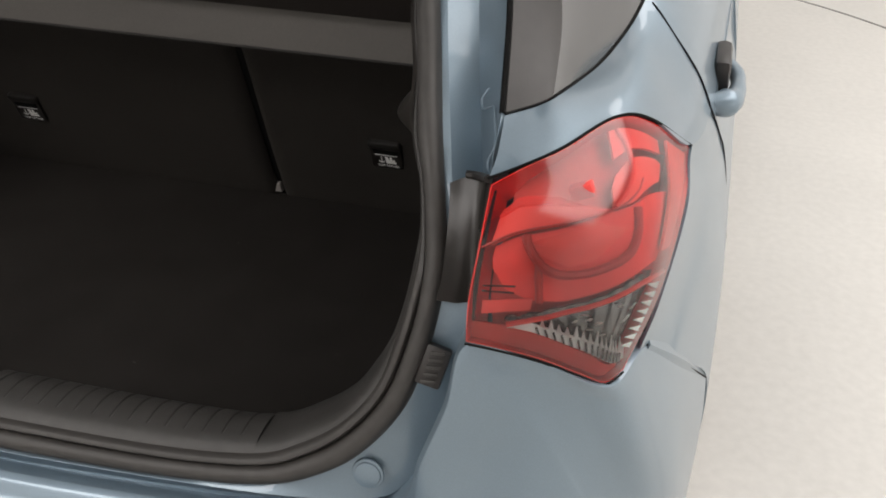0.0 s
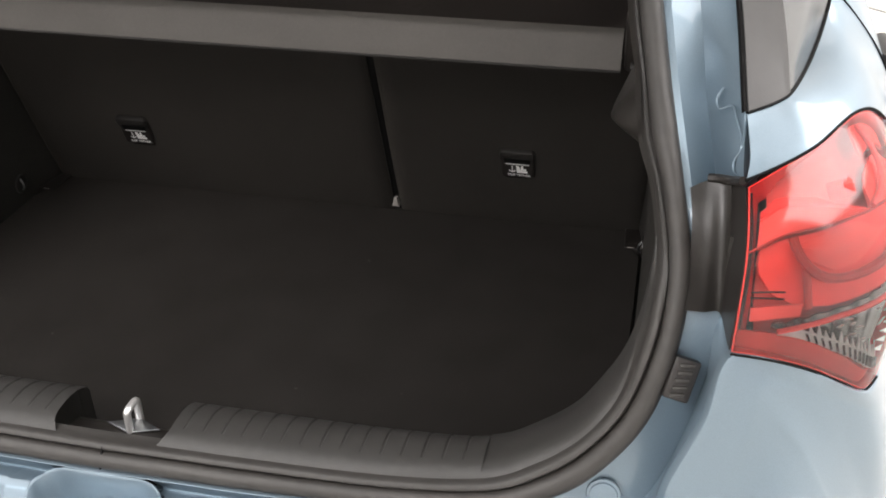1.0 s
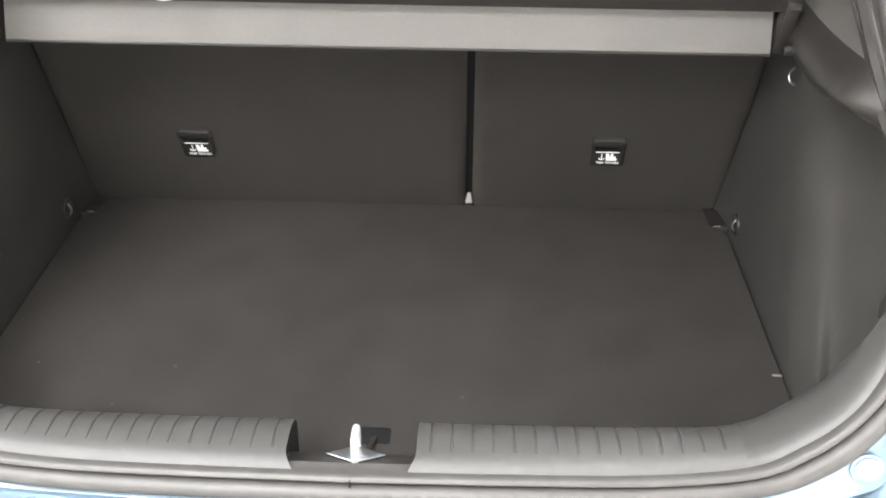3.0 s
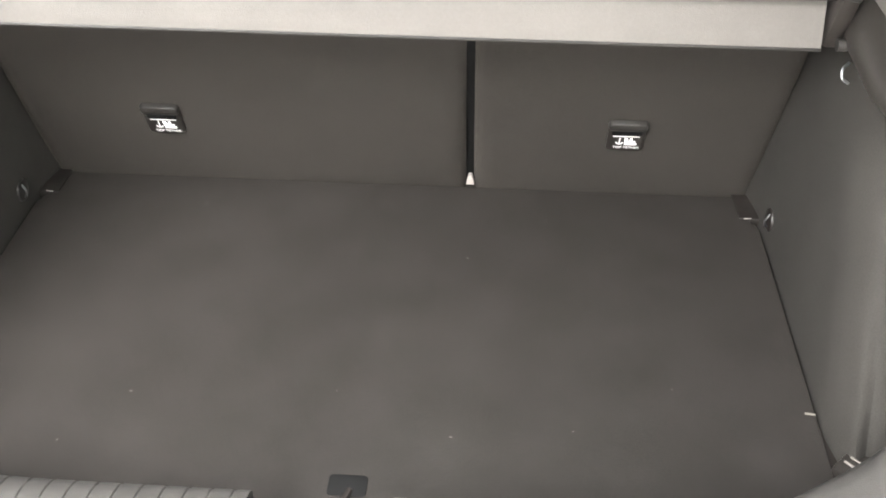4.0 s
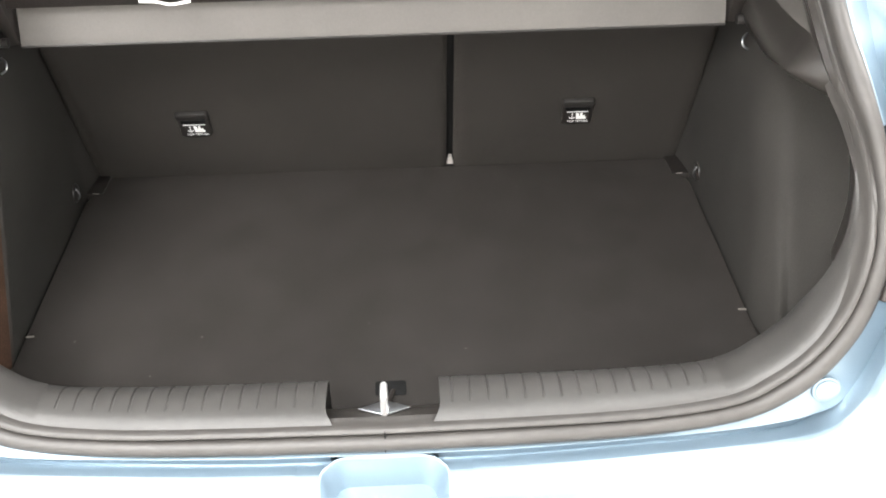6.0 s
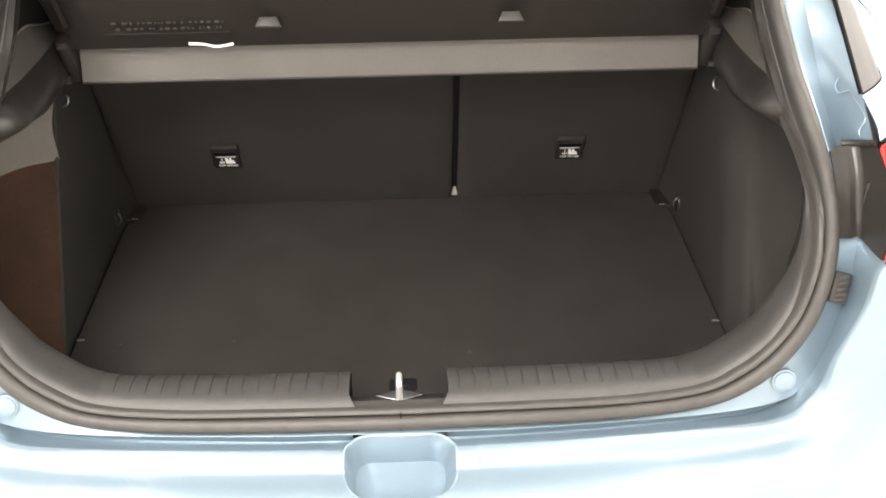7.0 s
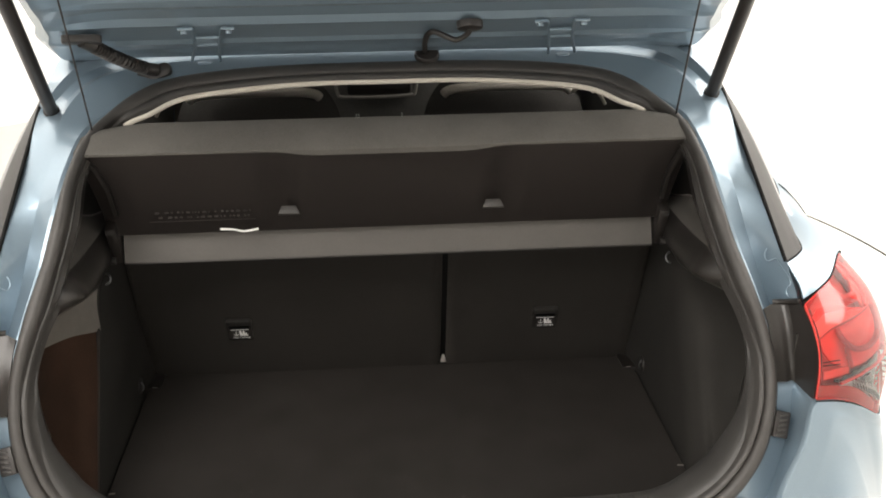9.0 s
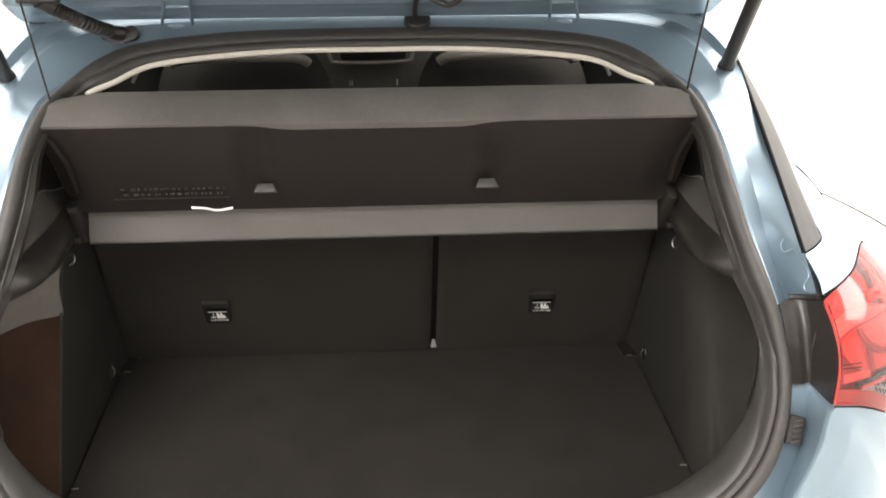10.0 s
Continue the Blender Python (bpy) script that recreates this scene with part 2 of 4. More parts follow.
n0, n1 = 80, 112
tagged(part("wall", sheet(np.concatenate([wall_ring[:, n1:], wall_ring[:, :n0 + 1]], axis=1), 0.06, outward=None), WALLMAT), "white curved studio wall with a coved foot", "wall", kind="structure")
# Unseen closing wall; its grey sets how much light bounces into the boot.
tagged(part("wall_back", sheet(wall_ring[:, n0:n1 + 1], 0.06), BACKMAT), "plain grey back wall, unseen, its tone set for bounced light", "wall", kind="structure")
tagged(part("ceiling", sheet(ring_sheet([(4.36, 3.4), (0.01, 3.4)]), 0.05, closed=True), WALLMAT), "white studio ceiling", "ceiling", kind="structure")

# ---- the car ----
car = thing("car", (0, 1.8, 0), "light blue metallic hatchback with its tailgate open, on a pale turntable", "car")

SEAL_OUT = [(0, -.083, .708), (.15, -.081, .708), (.29, -.072, .706), (.40, -.06, .711), (.462, -.048, .732), (.503, -.038, .765), (.536, -.024, .812),
            (.553, -.008, .866), (.560, .013, .914), (.559, .036, .955), (.549, .064, 1.0), (.538, .094, 1.041), (.524, .138, 1.09), (0.508, 0.190, 1.154),
            (0.497, 0.242, 1.204), (0.481, 0.305, 1.243), (.461, .366, 1.26), (.415, .415, 1.289), (.36, .445, 1.304), (.265, .460, 1.313), (.15, .467, 1.317), (0, .469, 1.318)]
SEAL_IN = [(0, -.068, .738), (.15, -.066, .738), (.29, -.06, .737), (.386, -.05, .742), (.43, -.04, .758), (.471, -.03, .786), (.503, -.018, .827),
           (.52, -.004, .878), (.527, .015, .92), (.525, .04, .962), (.512, .071, 1.013), (.495, .1, 1.05), (.487, .14, 1.085), (0.474, 0.178, 1.138),
           (0.471, 0.232, 1.192), (0.459, 0.288, 1.227), (.436, .35, 1.25), (.401, .375, 1.261), (.350, .408, 1.278), (.256, .424, 1.287), (.13, .433, 1.293), (0, .435, 1.293)]


def loop(half, k=5):
    h = crom(half, k)
    return both(h)




def ins(h):
    """Adds two stations near the middle, at the ends of the hand recess."""
    a, b = np.array(h[0]), np.array(h[1])
    return [tuple(a)] + [tuple(a + (b - a) * x / .15) for x in (.05, .10)] + list(h[1:])


out_l, in_l = loop(ins(SEAL_OUT)), loop(ins(SEAL_IN))
across = in_l - out_l
along = np.roll(out_l, -1, 0) - np.roll(out_l, 1, 0)
up = np.cross(across, along)
up /= np.linalg.norm(up, axis=1, keepdims=True)
if up[0][1] > 0:
    up = -up
fat = np.clip(np.linalg.norm(across, axis=1, keepdims=True) / 0.036, 0.6, 1.1) * (1 - 0.55 * np.clip((out_l[:, 2:3] - 1.22) / 0.07, 0, 1))
PROFILE = [(-0.02, -0.012), (-0.03, 0.0), (0.03, 0.009), (0.14, 0.0135), (0.30, 0.0145), (0.46, 0.0125), (0.55, 0.008), (0.575, 0.0015), (0.60, 0.0075), (0.66, 0.0105), (0.76, 0.0105), (0.83, 0.008), (0.88, 0.003), (0.91, -0.003), (0.98, -0.008), (1.04, -0.012)]
side_k = np.clip((out_l[:, 2:3] - .90) / .1, 0, 1) * np.clip((1.29 - out_l[:, 2:3]) / .05, 0, 1)
part("weather_seal", sheet([out_l + across * (a - max(0, a - .57) * .45 * side_k) + up * (fat * h - .016 * side_k * min(1, max(0, a - .56) / .1)) for a, h in PROFILE], closed=True), RUBBER, car, "dark grey rubber seal round the tailgate opening", 50)
part("seal_joint", box((0.002, -.0855, .7235), (0.0016, 0.003, 0.024), 0.0005, pose(0, 0, 0, -28)), GAP, car)

# painted frame round the opening
FLANGE = [(0, -.0865, .7035), (.15, -.0845, .7035), (.29, -.0755, .7015), (.42, -.064, .701), (.50, -.045, .700), (.536, -.030, .712), (.5665, -.012, .768),
          (.584, .003, .835), (.591, .017, .905), (.588, .045, .95), (.582, .078, .98), (.577, .106, .999), (.5615, .152, 1.06), (.549, .193, 1.124),
          (0.536, 0.240, 1.187), (0.526, 0.302, 1.240), (0.521, 0.366, 1.275), (.49, .44, 1.305), (.41, .475, 1.322), (.27, .49, 1.33), (.15, .495, 1.333), (0, .497, 1.334)]
EDGE = [(0, -.099, .676), (.15, -.096, .676), (.29, -.086, .674), (.42, -.066, .674), (.505, -.042, .68), (.543, -.018, .703), (.572, .006, .762),
        (.590, .023, .832), (.597, .037, .90), (.602, .055, .95), (.600, .045, .998), (.595, .055, 1.036), (.592, .110, 1.077), (.584, .173, 1.131),
        (0.576, 0.242, 1.187), (0.567, 0.315, 1.240), (0.561, 0.390, 1.281), (.52, .49, 1.325), (.43, .53, 1.345), (.27, .55, 1.353), (.15, .555, 1.356), (0, .557, 1.357)]
EDGE2 = [(x, y + .03, z - .01) for x, y, z in EDGE[:7]] + [(x + .012, y + .02, z) for x, y, z in EDGE[7:12]] + [(.600, .125, 1.072), (.590, .188, 1.127), (.580, .256, 1.186), (.578, .33, 1.236),
        (.576, .41, 1.272), (.560, .53, 1.335), (.51, .60, 1.375), (.27, .63, 1.395), (.15, .635, 1.40), (0, .637, 1.40)]
fl, ed, ed2 = loop(ins(FLANGE)), loop(ins(EDGE)), loop(ins(EDGE2))
inner = out_l + across * 0.3 - up * 0.006
zz = fl[:, 2:3]
hi = np.clip((zz - 0.93) / 0.03, 0, 1) * np.clip((1.30 - zz) / 0.05, 0, 1)
chan = (fl * 0.65 + ed * 0.35) - up * 0.012 * (1 - hi)
chan2 = (fl * 0.25 + ed * 0.75) - up * 0.013 * (1 - hi)
back = np.clip((0.0605 - abs(ed[:, :1])) / 0.008, 0, 1) * (ed[:, 2:3] < .72) * np.array((0, 0.045, -0.004))
chan, chan2, ed, ed2 = chan + back * 0.6, chan2 + back, ed + back, ed2 + back
part("opening_frame", sheet([inner, out_l - up * 0.004, out_l * (1 - .24 * hi) + fl * .24 * hi + up * (.002 * hi - .003 * (1 - hi)), fl * 0.9 + out_l * 0.1, fl, chan, chan2, ed, ed2], 0.0, closed=True), PAINT, car, "", 22)

# rear bumper with the hand recess
B = [[(0, -.104, .695), (0, -.113, .692), (0, -.124, .677), (0, -.17, .666), (0, -.205, .635), (0, -.218, .56), (0, -.215, .45), (0, -.18, .30)],
     [(.125, -.102, .695), (.125, -.111, .692), (.126, -.122, .677), (.127, -.168, .666), (.128, -.203, .635), (.128, -.216, .56), (.128, -.213, .45), (.125, -.178, .3)],
     [(.25, -.096, .694), (.25, -.104, .691), (.252, -.116, .676), (.258, -.162, .666), (.262, -.196, .635), (.263, -.209, .56), (.263, -.205, .45), (.25, -.17, .3)],
     [(.425, -.078, .690), (.43, -.086, .688), (.437, -.098, .674), (.45, -.138, .664), (.46, -.17, .632), (.466, -.182, .56), (.466, -.178, .45), (.45, -.145, .3)],
     [(.505, -.063, .691), (.512, -.070, .69), (.522, -.082, .68), (.545, -.112, .668), (.563, -.138, .632), (.572, -.15, .56), (.572, -.146, .45), (.55, -.115, .3)],
     [(.545, -.050, .719), (.552, -.058, .72), (.572, -.074, .716), (.605, -.09, .69), (.636, -.105, .635), (.65, -.115, .56), (.65, -.112, .45), (.63, -.085, .3)],
     [(.557, -.050, .772), (.5615, -.058, .772), (.598, -.062, .765), (.648, -.068, .73), (.688, -.068, .65), (.70, -.07, .56), (.70, -.068, .45), (.68, -.045, .3)],
     [(.5805, -.048, .845), (.585, -.056, .846), (.62, -.054, .84), (.675, -.036, .79), (.725, -.02, .68), (.745, -.018, .56), (.745, -.015, .45), (.72, .0, .3)],
     [(.5965, -.039, .912), (.600, -.047, .914), (.63, -.046, .885), (.685, -.026, .80), (.738, .0, .68), (.757, .003, .56), (.757, .005, .45), (.735, .02, .3)],
     [(.655, -.025, .899), (.665, -.033, .898), (.688, -.017, .86), (.722, .004, .78), (.76, .03, .67), (.777, .035, .56), (.777, .036, .45), (.755, .05, .3)],
     [(.719, .013, .857), (.727, .006, .855), (.742, .025, .825), (.762, .04, .76), (.785, .066, .67), (.799, .073, .56), (.799, .076, .45), (.775, .08, .3)],
     [(.745, .10, .842), (.754, .10, .840), (.766, .105, .80), (.783, .11, .745), (.803, .125, .66), (.814, .133, .56), (.814, .136, .45), (.79, .14, .3)],
     [(.783, .2, .763), (.79, .2, .759), (.797, .2, .73), (.806, .2, .69), (.815, .2, .63), (.823, .2, .55), (.823, .2, .45), (.80, .2, .3)],
     [(.828, .36, .623), (.834, .36, .62), (.836, .36, .60), (.838, .36, .57), (.839, .36, .53), (.839, .36, .48), (.836, .36, .42), (.82, .36, .3)]]
ROOT = {5: (.541, -.020, .722), 6: (.566, -.008, .772), 7: (.5845, .010, .845), 8: (.592, .026, .909)}
B = [[ROOT.get(i, (r[0][0] - 0.012 * min(1, r[0][0] / .5), r[0][1] + 0.034, r[0][2] - 0.012))] + r for i, r in enumerate(B)]


def ledge(row):
    """One profile of the bumper: crisp small ledges at the top, a smooth skin below."""
    p = [np.array(q) for q in row]
    out = [p[0]]
    for k, r in ((1, .0012), (2, .002), (3, .0035)):
        a, b = p[k - 1] - p[k], p[k + 1] - p[k]
        a, b = p[k] + a / np.linalg.norm(a) * r, p[k] + b / np.linalg.norm(b) * r
        n = {1: 3, 2: 2, 3: 5}[k]
        out += [out[-1] + (a - out[-1]) * i / n for i in range(1, n)] + [a, a * .25 + p[k] * .5 + b * .25, b]
    c = crom([out[-1]] + p[4:], 14)
    return np.array(out + list(c[1:]))


smooth_b = crom(B, 10)
half = np.array([ledge(r) for r in smooth_b])
half = np.concatenate([np.array([[h * np.array((0, 1, 1)) + np.array((x, 0, 0)) for h in half[0]] for x in np.arange(0, .1, .002)]), half[8:]])
full = np.concatenate([flip(half[:0:-1]), half])
POCKET = [(0, -.0868, .7022), (.030, -.0868, .7022), (.043, -.0868, .7020), (.055, -.0885, .6995), (.064, -.0935, .696), (.070, -.102, .6955), (.0718, -.113, .6915), (.0718, -.124, .678), (.070, -.136, .6745), (.065, -.149, .672), (.055, -.160, .6692), (.038, -.1665, .6677), (.02, -.1685, .667), (0, -.169, .667)]
BASIN = [(0, -.0892, .657), (.026, -.0892, .657), (.037, -.0892, .657), (.046, -.0902, .656), (.0525, -.094, .655), (.0565, -.102, .6535), (.058, -.112, .652), (.058, -.122, .651), (.0565, -.133, .651), (.052, -.144, .652), (.044, -.153, .6545), (.031, -.1585, .657), (.016, -.1605, .6585), (0, -.161, .659)]
rim, basin = loop(POCKET, 6), loop(BASIN, 6)
ph = crom(POCKET, 6)
for row in full:
    for p in row[:40]:
        w = np.interp(-p[1], -ph[:, 1][np.argsort(-ph[:, 1])], ph[:, 0][np.argsort(-ph[:, 1])]) if -.1655 < p[1] < -.05 else 0
        if p[1] >= -.0885:
            w = .05
        if abs(p[0]) < w - .001:
            p[2] -= 0.07
bumper = part("rear_bumper", sheet(full, 0.0), PAINT, car, "light blue painted bumper with a hand recess", 24)
mid = rim.mean(0) * np.array((0, 1, 1))
outw = (rim - mid) / np.linalg.norm(rim - mid, axis=1, keepdims=True)
steps = [rim + outw * .0016 + np.array((0, 0, -.0035)), rim + outw * .0012 + np.array((0, 0, .0002)), rim + np.array((0, 0, .0010)), rim - outw * .0012 + np.array((0, 0, .0004)), rim - outw * .002 + np.array((0, 0, -.0015))]
steps += [steps[4] * (1 - k) + basin * k + (basin - steps[4]) * np.array((1, 1, 0)) * bow for k, bow in ((.3, .04), (.6, .03), (.85, -.02))]
fl_mid = basin.mean(0) * np.array((0, 1, 1)) + np.array((0, 0, -.004))
base_z = lambda g: np.concatenate([g[:, :2], .651 + .0065 * ((g[:, 1:2] + .125) / .036) ** 2], axis=1)
steps += [basin] + [base_z(g) for g in (basin + (fl_mid - basin) * .06, basin + (fl_mid - basin) * .4, basin + (fl_mid - basin) * .75, basin + (fl_mid - basin) * .999)]
part("hand_recess", sheet(steps, closed=True), PAINT, bumper, "moulded hand recess", 38)

# quarter panels with the shoulder above the lamp, and the glass
Q = [[(.597, .036, 1.039), (.627, .053, 1.049), (.657, .083, 1.057), (.695, .150, 1.063), (.726, .204, 1.042), (.770, .304, .973), (.79, .50, .955), (.805, 1.0, .955)],
     [(.599, .056, 1.050), (.628, .079, 1.059), (.653, .109, 1.066), (.690, .19, 1.069), (.719, .25, 1.058), (.752, .335, 1.015), (.770, .505, 1.01), (.785, 1.0, 1.01)],
     [(.597, .086, 1.062), (.624, .106, 1.068), (.645, .135, 1.073), (.678, .23, 1.071), (.703, .305, 1.071), (.726, .375, 1.058), (.741, .515, 1.062), (.757, 1.0, 1.065)],
     [(.595, .106, 1.070), (.620, .130, 1.073), (.636, .158, 1.075), (.662, .270, 1.067), (.681, .36, 1.077), (.691, .42, 1.092), (.700, .53, 1.109), (.728, 1.0, 1.12)]]
SIDE = [[(.748, .085, .846), (.761, .112, .893), (.774, .213, .944), (.770, .304, .973), (.79, .50, .955), (.80, .75, .955), (.805, 1.0, .955)],
        [(.775, .16, .80), (.783, .22, .85), (.79, .29, .885), (.798, .38, .89), (.803, .50, .89), (.81, .75, .89), (.815, 1.0, .89)],
        [(.793, .2, .755), (.80, .26, .79), (.81, .33, .81), (.817, .42, .815), (.822, .50, .815), (.827, .75, .815), (.83, 1.0, .815)],
        [(.835, .362, .62), (.837, .40, .65), (.838, .43, .68), (.839, .47, .70), (.84, .52, .71), (.842, .75, .71), (.844, 1.0, .71)],
        [(.838, .362, .50), (.84, .40, .50), (.842, .43, .50), (.843, .47, .50), (.844, .52, .50), (.846, .75, .50), (.848, 1.0, .50)],
        [(.82, .362, .30), (.82, .40, .30), (.82, .43, .30), (.822, .47, .30), (.823, .52, .30), (.825, .75, .30), (.825, 1.0, .30)]]
PANE = [[(.594, .107, 1.071), (.620, .130, 1.074), (.636, .158, 1.076), (.662, .270, 1.068), (.681, .36, 1.078), (.691, .42, 1.093), (.700, .53, 1.110)],
        [(.585, .166, 1.125), (.608, .198, 1.126), (.628, .240, 1.127), (.650, .32, 1.128), (.663, .40, 1.132), (.671, .46, 1.138), (.677, .54, 1.147)],
        [(.571, .252, 1.203), (.588, .283, 1.205), (.602, .315, 1.207), (.616, .37, 1.209), (.625, .43, 1.212), (.631, .49, 1.216), (.636, .54, 1.22)],
        [(.570, .39, 1.275), (.577, .415, 1.276), (.581, .44, 1.277), (.584, .465, 1.279), (.587, .49, 1.280), (.589, .515, 1.282), (.591, .54, 1.284)]]
for side in (1, -1):
    f = (lambda g: g) if side > 0 else flip
    bm = sheet(f(net(Q, 6, 6)), 0.003, outward=(side, -0.3, 0.5))
    sheet(f(net(SIDE, 6, 6)), 0.003, bm=bm, outward=(side, 0, 0.2))
    part("quarter_panel", bm, PAINT, car, "", 45)
    part("quarter_glass", sheet(f(net(PANE, 5, 5)), 0.004, outward=(side, 0, 0)), GLASS, car, "dark tinted quarter window", 60)
    pg = net(PANE, 5, 5)
    # Black glass edge, made wider to mask the ceiling panel's reflection.
    part("glass_edge", sheet(f(pg[:, :10] + np.array((0.0015, -0.001, 0))), 0.001, outward=(side, 0, 0)), BLACK, car, "black edge of the quarter window, widened to cover a reflection", 60)
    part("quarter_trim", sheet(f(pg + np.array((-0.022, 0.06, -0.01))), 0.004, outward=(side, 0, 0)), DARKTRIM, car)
    rim = crom([p for p in PANE[0]], 6)
    part("glass_seal", tube(f(rim + np.array((0.001, -0.001, -0.001))), 0.0018, 6), GAP, car)
    rim = crom([p[0] for p in PANE], 6)
    part("glass_seal", tube(f(rim + np.array((-0.001, -0.002, 0.0))), 0.0032, 6), GAP, car)
    # joints of lamp, bumper and door
    part("bumper_joint", tube(f(crom([(.753, .10, .842), (.792, .2, .756), (.834, .362, .62)], 8)), 0.0013, 6), GAP, car)
    part("panel_flange", tube(f(crom([(.745, .106, .838), (.783, .206, .754), (.822, .366, .618)], 8)), 0.013, 8), PAINT, car)
    part("lamp_joint", tube(f(crom(np.array(Q[0][:6]) + np.array((-.001, -.002, -.0005)), 6)), 0.0015, 6), GAP, car)
    dj = [(.702, .428, 1.088), (.7135, .4205, 1.0785), (.7325, .4095, 1.0585), (.7505, .4115, 1.0355), (.7655, .4235, 1.0105), (.7775, .4355, .9845), (.7875, .4495, .957), (.797, .491, .923), (.805, .533, .89), (.815, .562, .855), (.826, .575, .80), (.840, .58, .71)]
    part("door_joint", tube(f(crom(dj, 5)), 0.0013, 6), GAP, car)
    # door handle
    h = crom([(.792, .515, .948), (.812, .526, .948), (.822, .548, .949), (.825, .59, .951), (.820, .63, .952), (.798, .66, .953)], 5) + np.array((-.005, -.004, -.010))
    r = np.interp(np.arange(len(h)), (0, 5, 10, 15, 20, 25), (.014, .019, .013, .010, .011, .014))
    handle = part("door_handle", tube(f(h), 0.013, 14, radii=list(r)), PAINT, car, "body-coloured pull handle")
    part("handle_cup", box((.796 * side, .595, .957), (0.022, 0.09, 0.05), 0.008), BLACK, handle)

    bead = crom([(.573, .135, 1.082), (.568, .129, 1.073), (.571, .121, 1.0665), (.5815, .116, 1.072), (.586, .102, 1.064), (.591, .085, 1.0555), (.5915, .0765, 1.0475), (.587, .0765, 1.036), (.588, .0705, 1.029), (.593, .061, 1.0285)], 5)
    part("stamped_bead", tube(f(bead + np.array((.0004, .0006, -.0006))), 0.0012, 8), PAINT, car)

# black pieces between seal and lamp, and the stop blocks
BLK = [[(.553, .070, 1.010), (.570, .076, 1.016), (.588, .068, 1.018), (.599, .040, 1.029)],
       [(.557, .052, .985), (.573, .051, .986), (.590, .043, .985), (.601, -.006, 1.005)],
       [(.559, .028, .952), (.574, .031, .95), (.591, .027, .948), (.600, -.036, .972)],
       [(.559, .004, .921), (.575, .010, .917), (.591, .016, .913), (.598, -.040, .911)]]
for side in (1, -1):
    f = (lambda g: g) if side > 0 else flip
    blk = net(BLK, 5, 6)
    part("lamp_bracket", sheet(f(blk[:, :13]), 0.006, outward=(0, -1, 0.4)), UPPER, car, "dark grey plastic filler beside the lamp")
    part("lamp_bracket", sheet(f(blk[:, 12:] + np.array((-.001, .003, -.001))), 0.006, outward=(0, -1, 0.4)), BLACK, car, "black plastic housing beside the lamp")
    part("bracket_edge", tube(f(crom([(.568, .078, 1.017), (.578, .074, 1.019), (.588, .062, 1.024), (.595, .044, 1.033)], 4)), 0.0042, 8), BLACK, car)
    ax, ay = Vector((.957, .056, -.281)), Vector((.205, .424, .882))
    ay = (ay - ax * ax.dot(ay)).normalized()
    az = ax.cross(ay)
    m = Matrix((ax, ay, az)).transposed().to_4x4()
    if side < 0:
        m = Matrix.Diagonal((-1, 1, 1, 1)) @ m
    sc = Vector((.562 * side, -.014, .859))
    stop = part("rubber_stop", box(sc, (0.025, 0.040, 0.014), 0.003, m), BLACK, car, "black ribbed rubber stop")
    for k in range(5):
        part("rib", box(sc + (m @ Vector((0, -.0145 + .0072 * k, 0.007))), (0.014, 0.0036, 0.004), 0.0012, m @ pose(0, 0, 0, 0, 0, 16)), RUBBER, stop)
    part("body_plug", disc((.504 * side, -.0425, .733), 0.0135, 0.003, (0, -1, 0.2), 0.0015, 28), PAINT, car, "round painted plug")
    part("plug_rim", disc((.504 * side, -.0415, .733), 0.0165, 0.002, (0, -1, 0.2), 0.001, 28), PAINT, car)

# tail lamps
LAMP = [[(.598, -.044, .915), (.599, -.043, .957), (.601, -.016, 1.000), (.599, .034, 1.033)],
        [(.627, -.047, .916), (.632, -.038, .96), (.632, .0, 1.012), (.626, .05, 1.047)],
        [(.665, -.032, .90), (.676, -.02, .955), (.674, .025, 1.015), (.656, .08, 1.055)],
        [(.70, -.01, .874), (.72, .015, .945), (.718, .07, 1.015), (.694, .147, 1.061)],
        [(.722, .006, .858), (.748, .052, .935), (.748, .125, 1.0), (.724, .2, 1.04)],
        [(.736, .030, .858), (.759, .10, .905), (.771, .208, .948), (.768, .3, .971)]]
LG = net(LAMP, 12, 12)
LN = normals(LG)
if LN[30, 18][1] > 0:
    LN = -LN


def lamp_at(u, v, d=0.0):
    """A point of the lamp's face: u from the inner edge outwards, v upwards, d metres below the lens."""
    x, y = u * (LG.shape[0] - 1), v * (LG.shape[1] - 1)
    i, j = min(int(x), LG.shape[0] - 2), min(int(y), LG.shape[1] - 2)
    a, b = x - i, y - j
    mix = lambda G: G[i, j] * (1 - a) * (1 - b) + G[i + 1, j] * a * (1 - b) + G[i, j + 1] * (1 - a) * b + G[i + 1, j + 1] * a * b
    return mix(LG) - mix(LN) * d


def lamp_patch(lo, hi, us, d, n=30, k=6):
    """A strip of the lamp between two curves v = lo(u) and v = hi(u)."""
    return np.array([[lamp_at(u, lo(u) + (hi(u) - lo(u)) * j / k, d if not callable(d) else d(u, j / k)) for j in range(k + 1)] for u in np.linspace(*us, n)])


def lin(*pts):
    return lambda u: float(np.interp(u, [p[0] for p in pts], [p[1] for p in pts]))


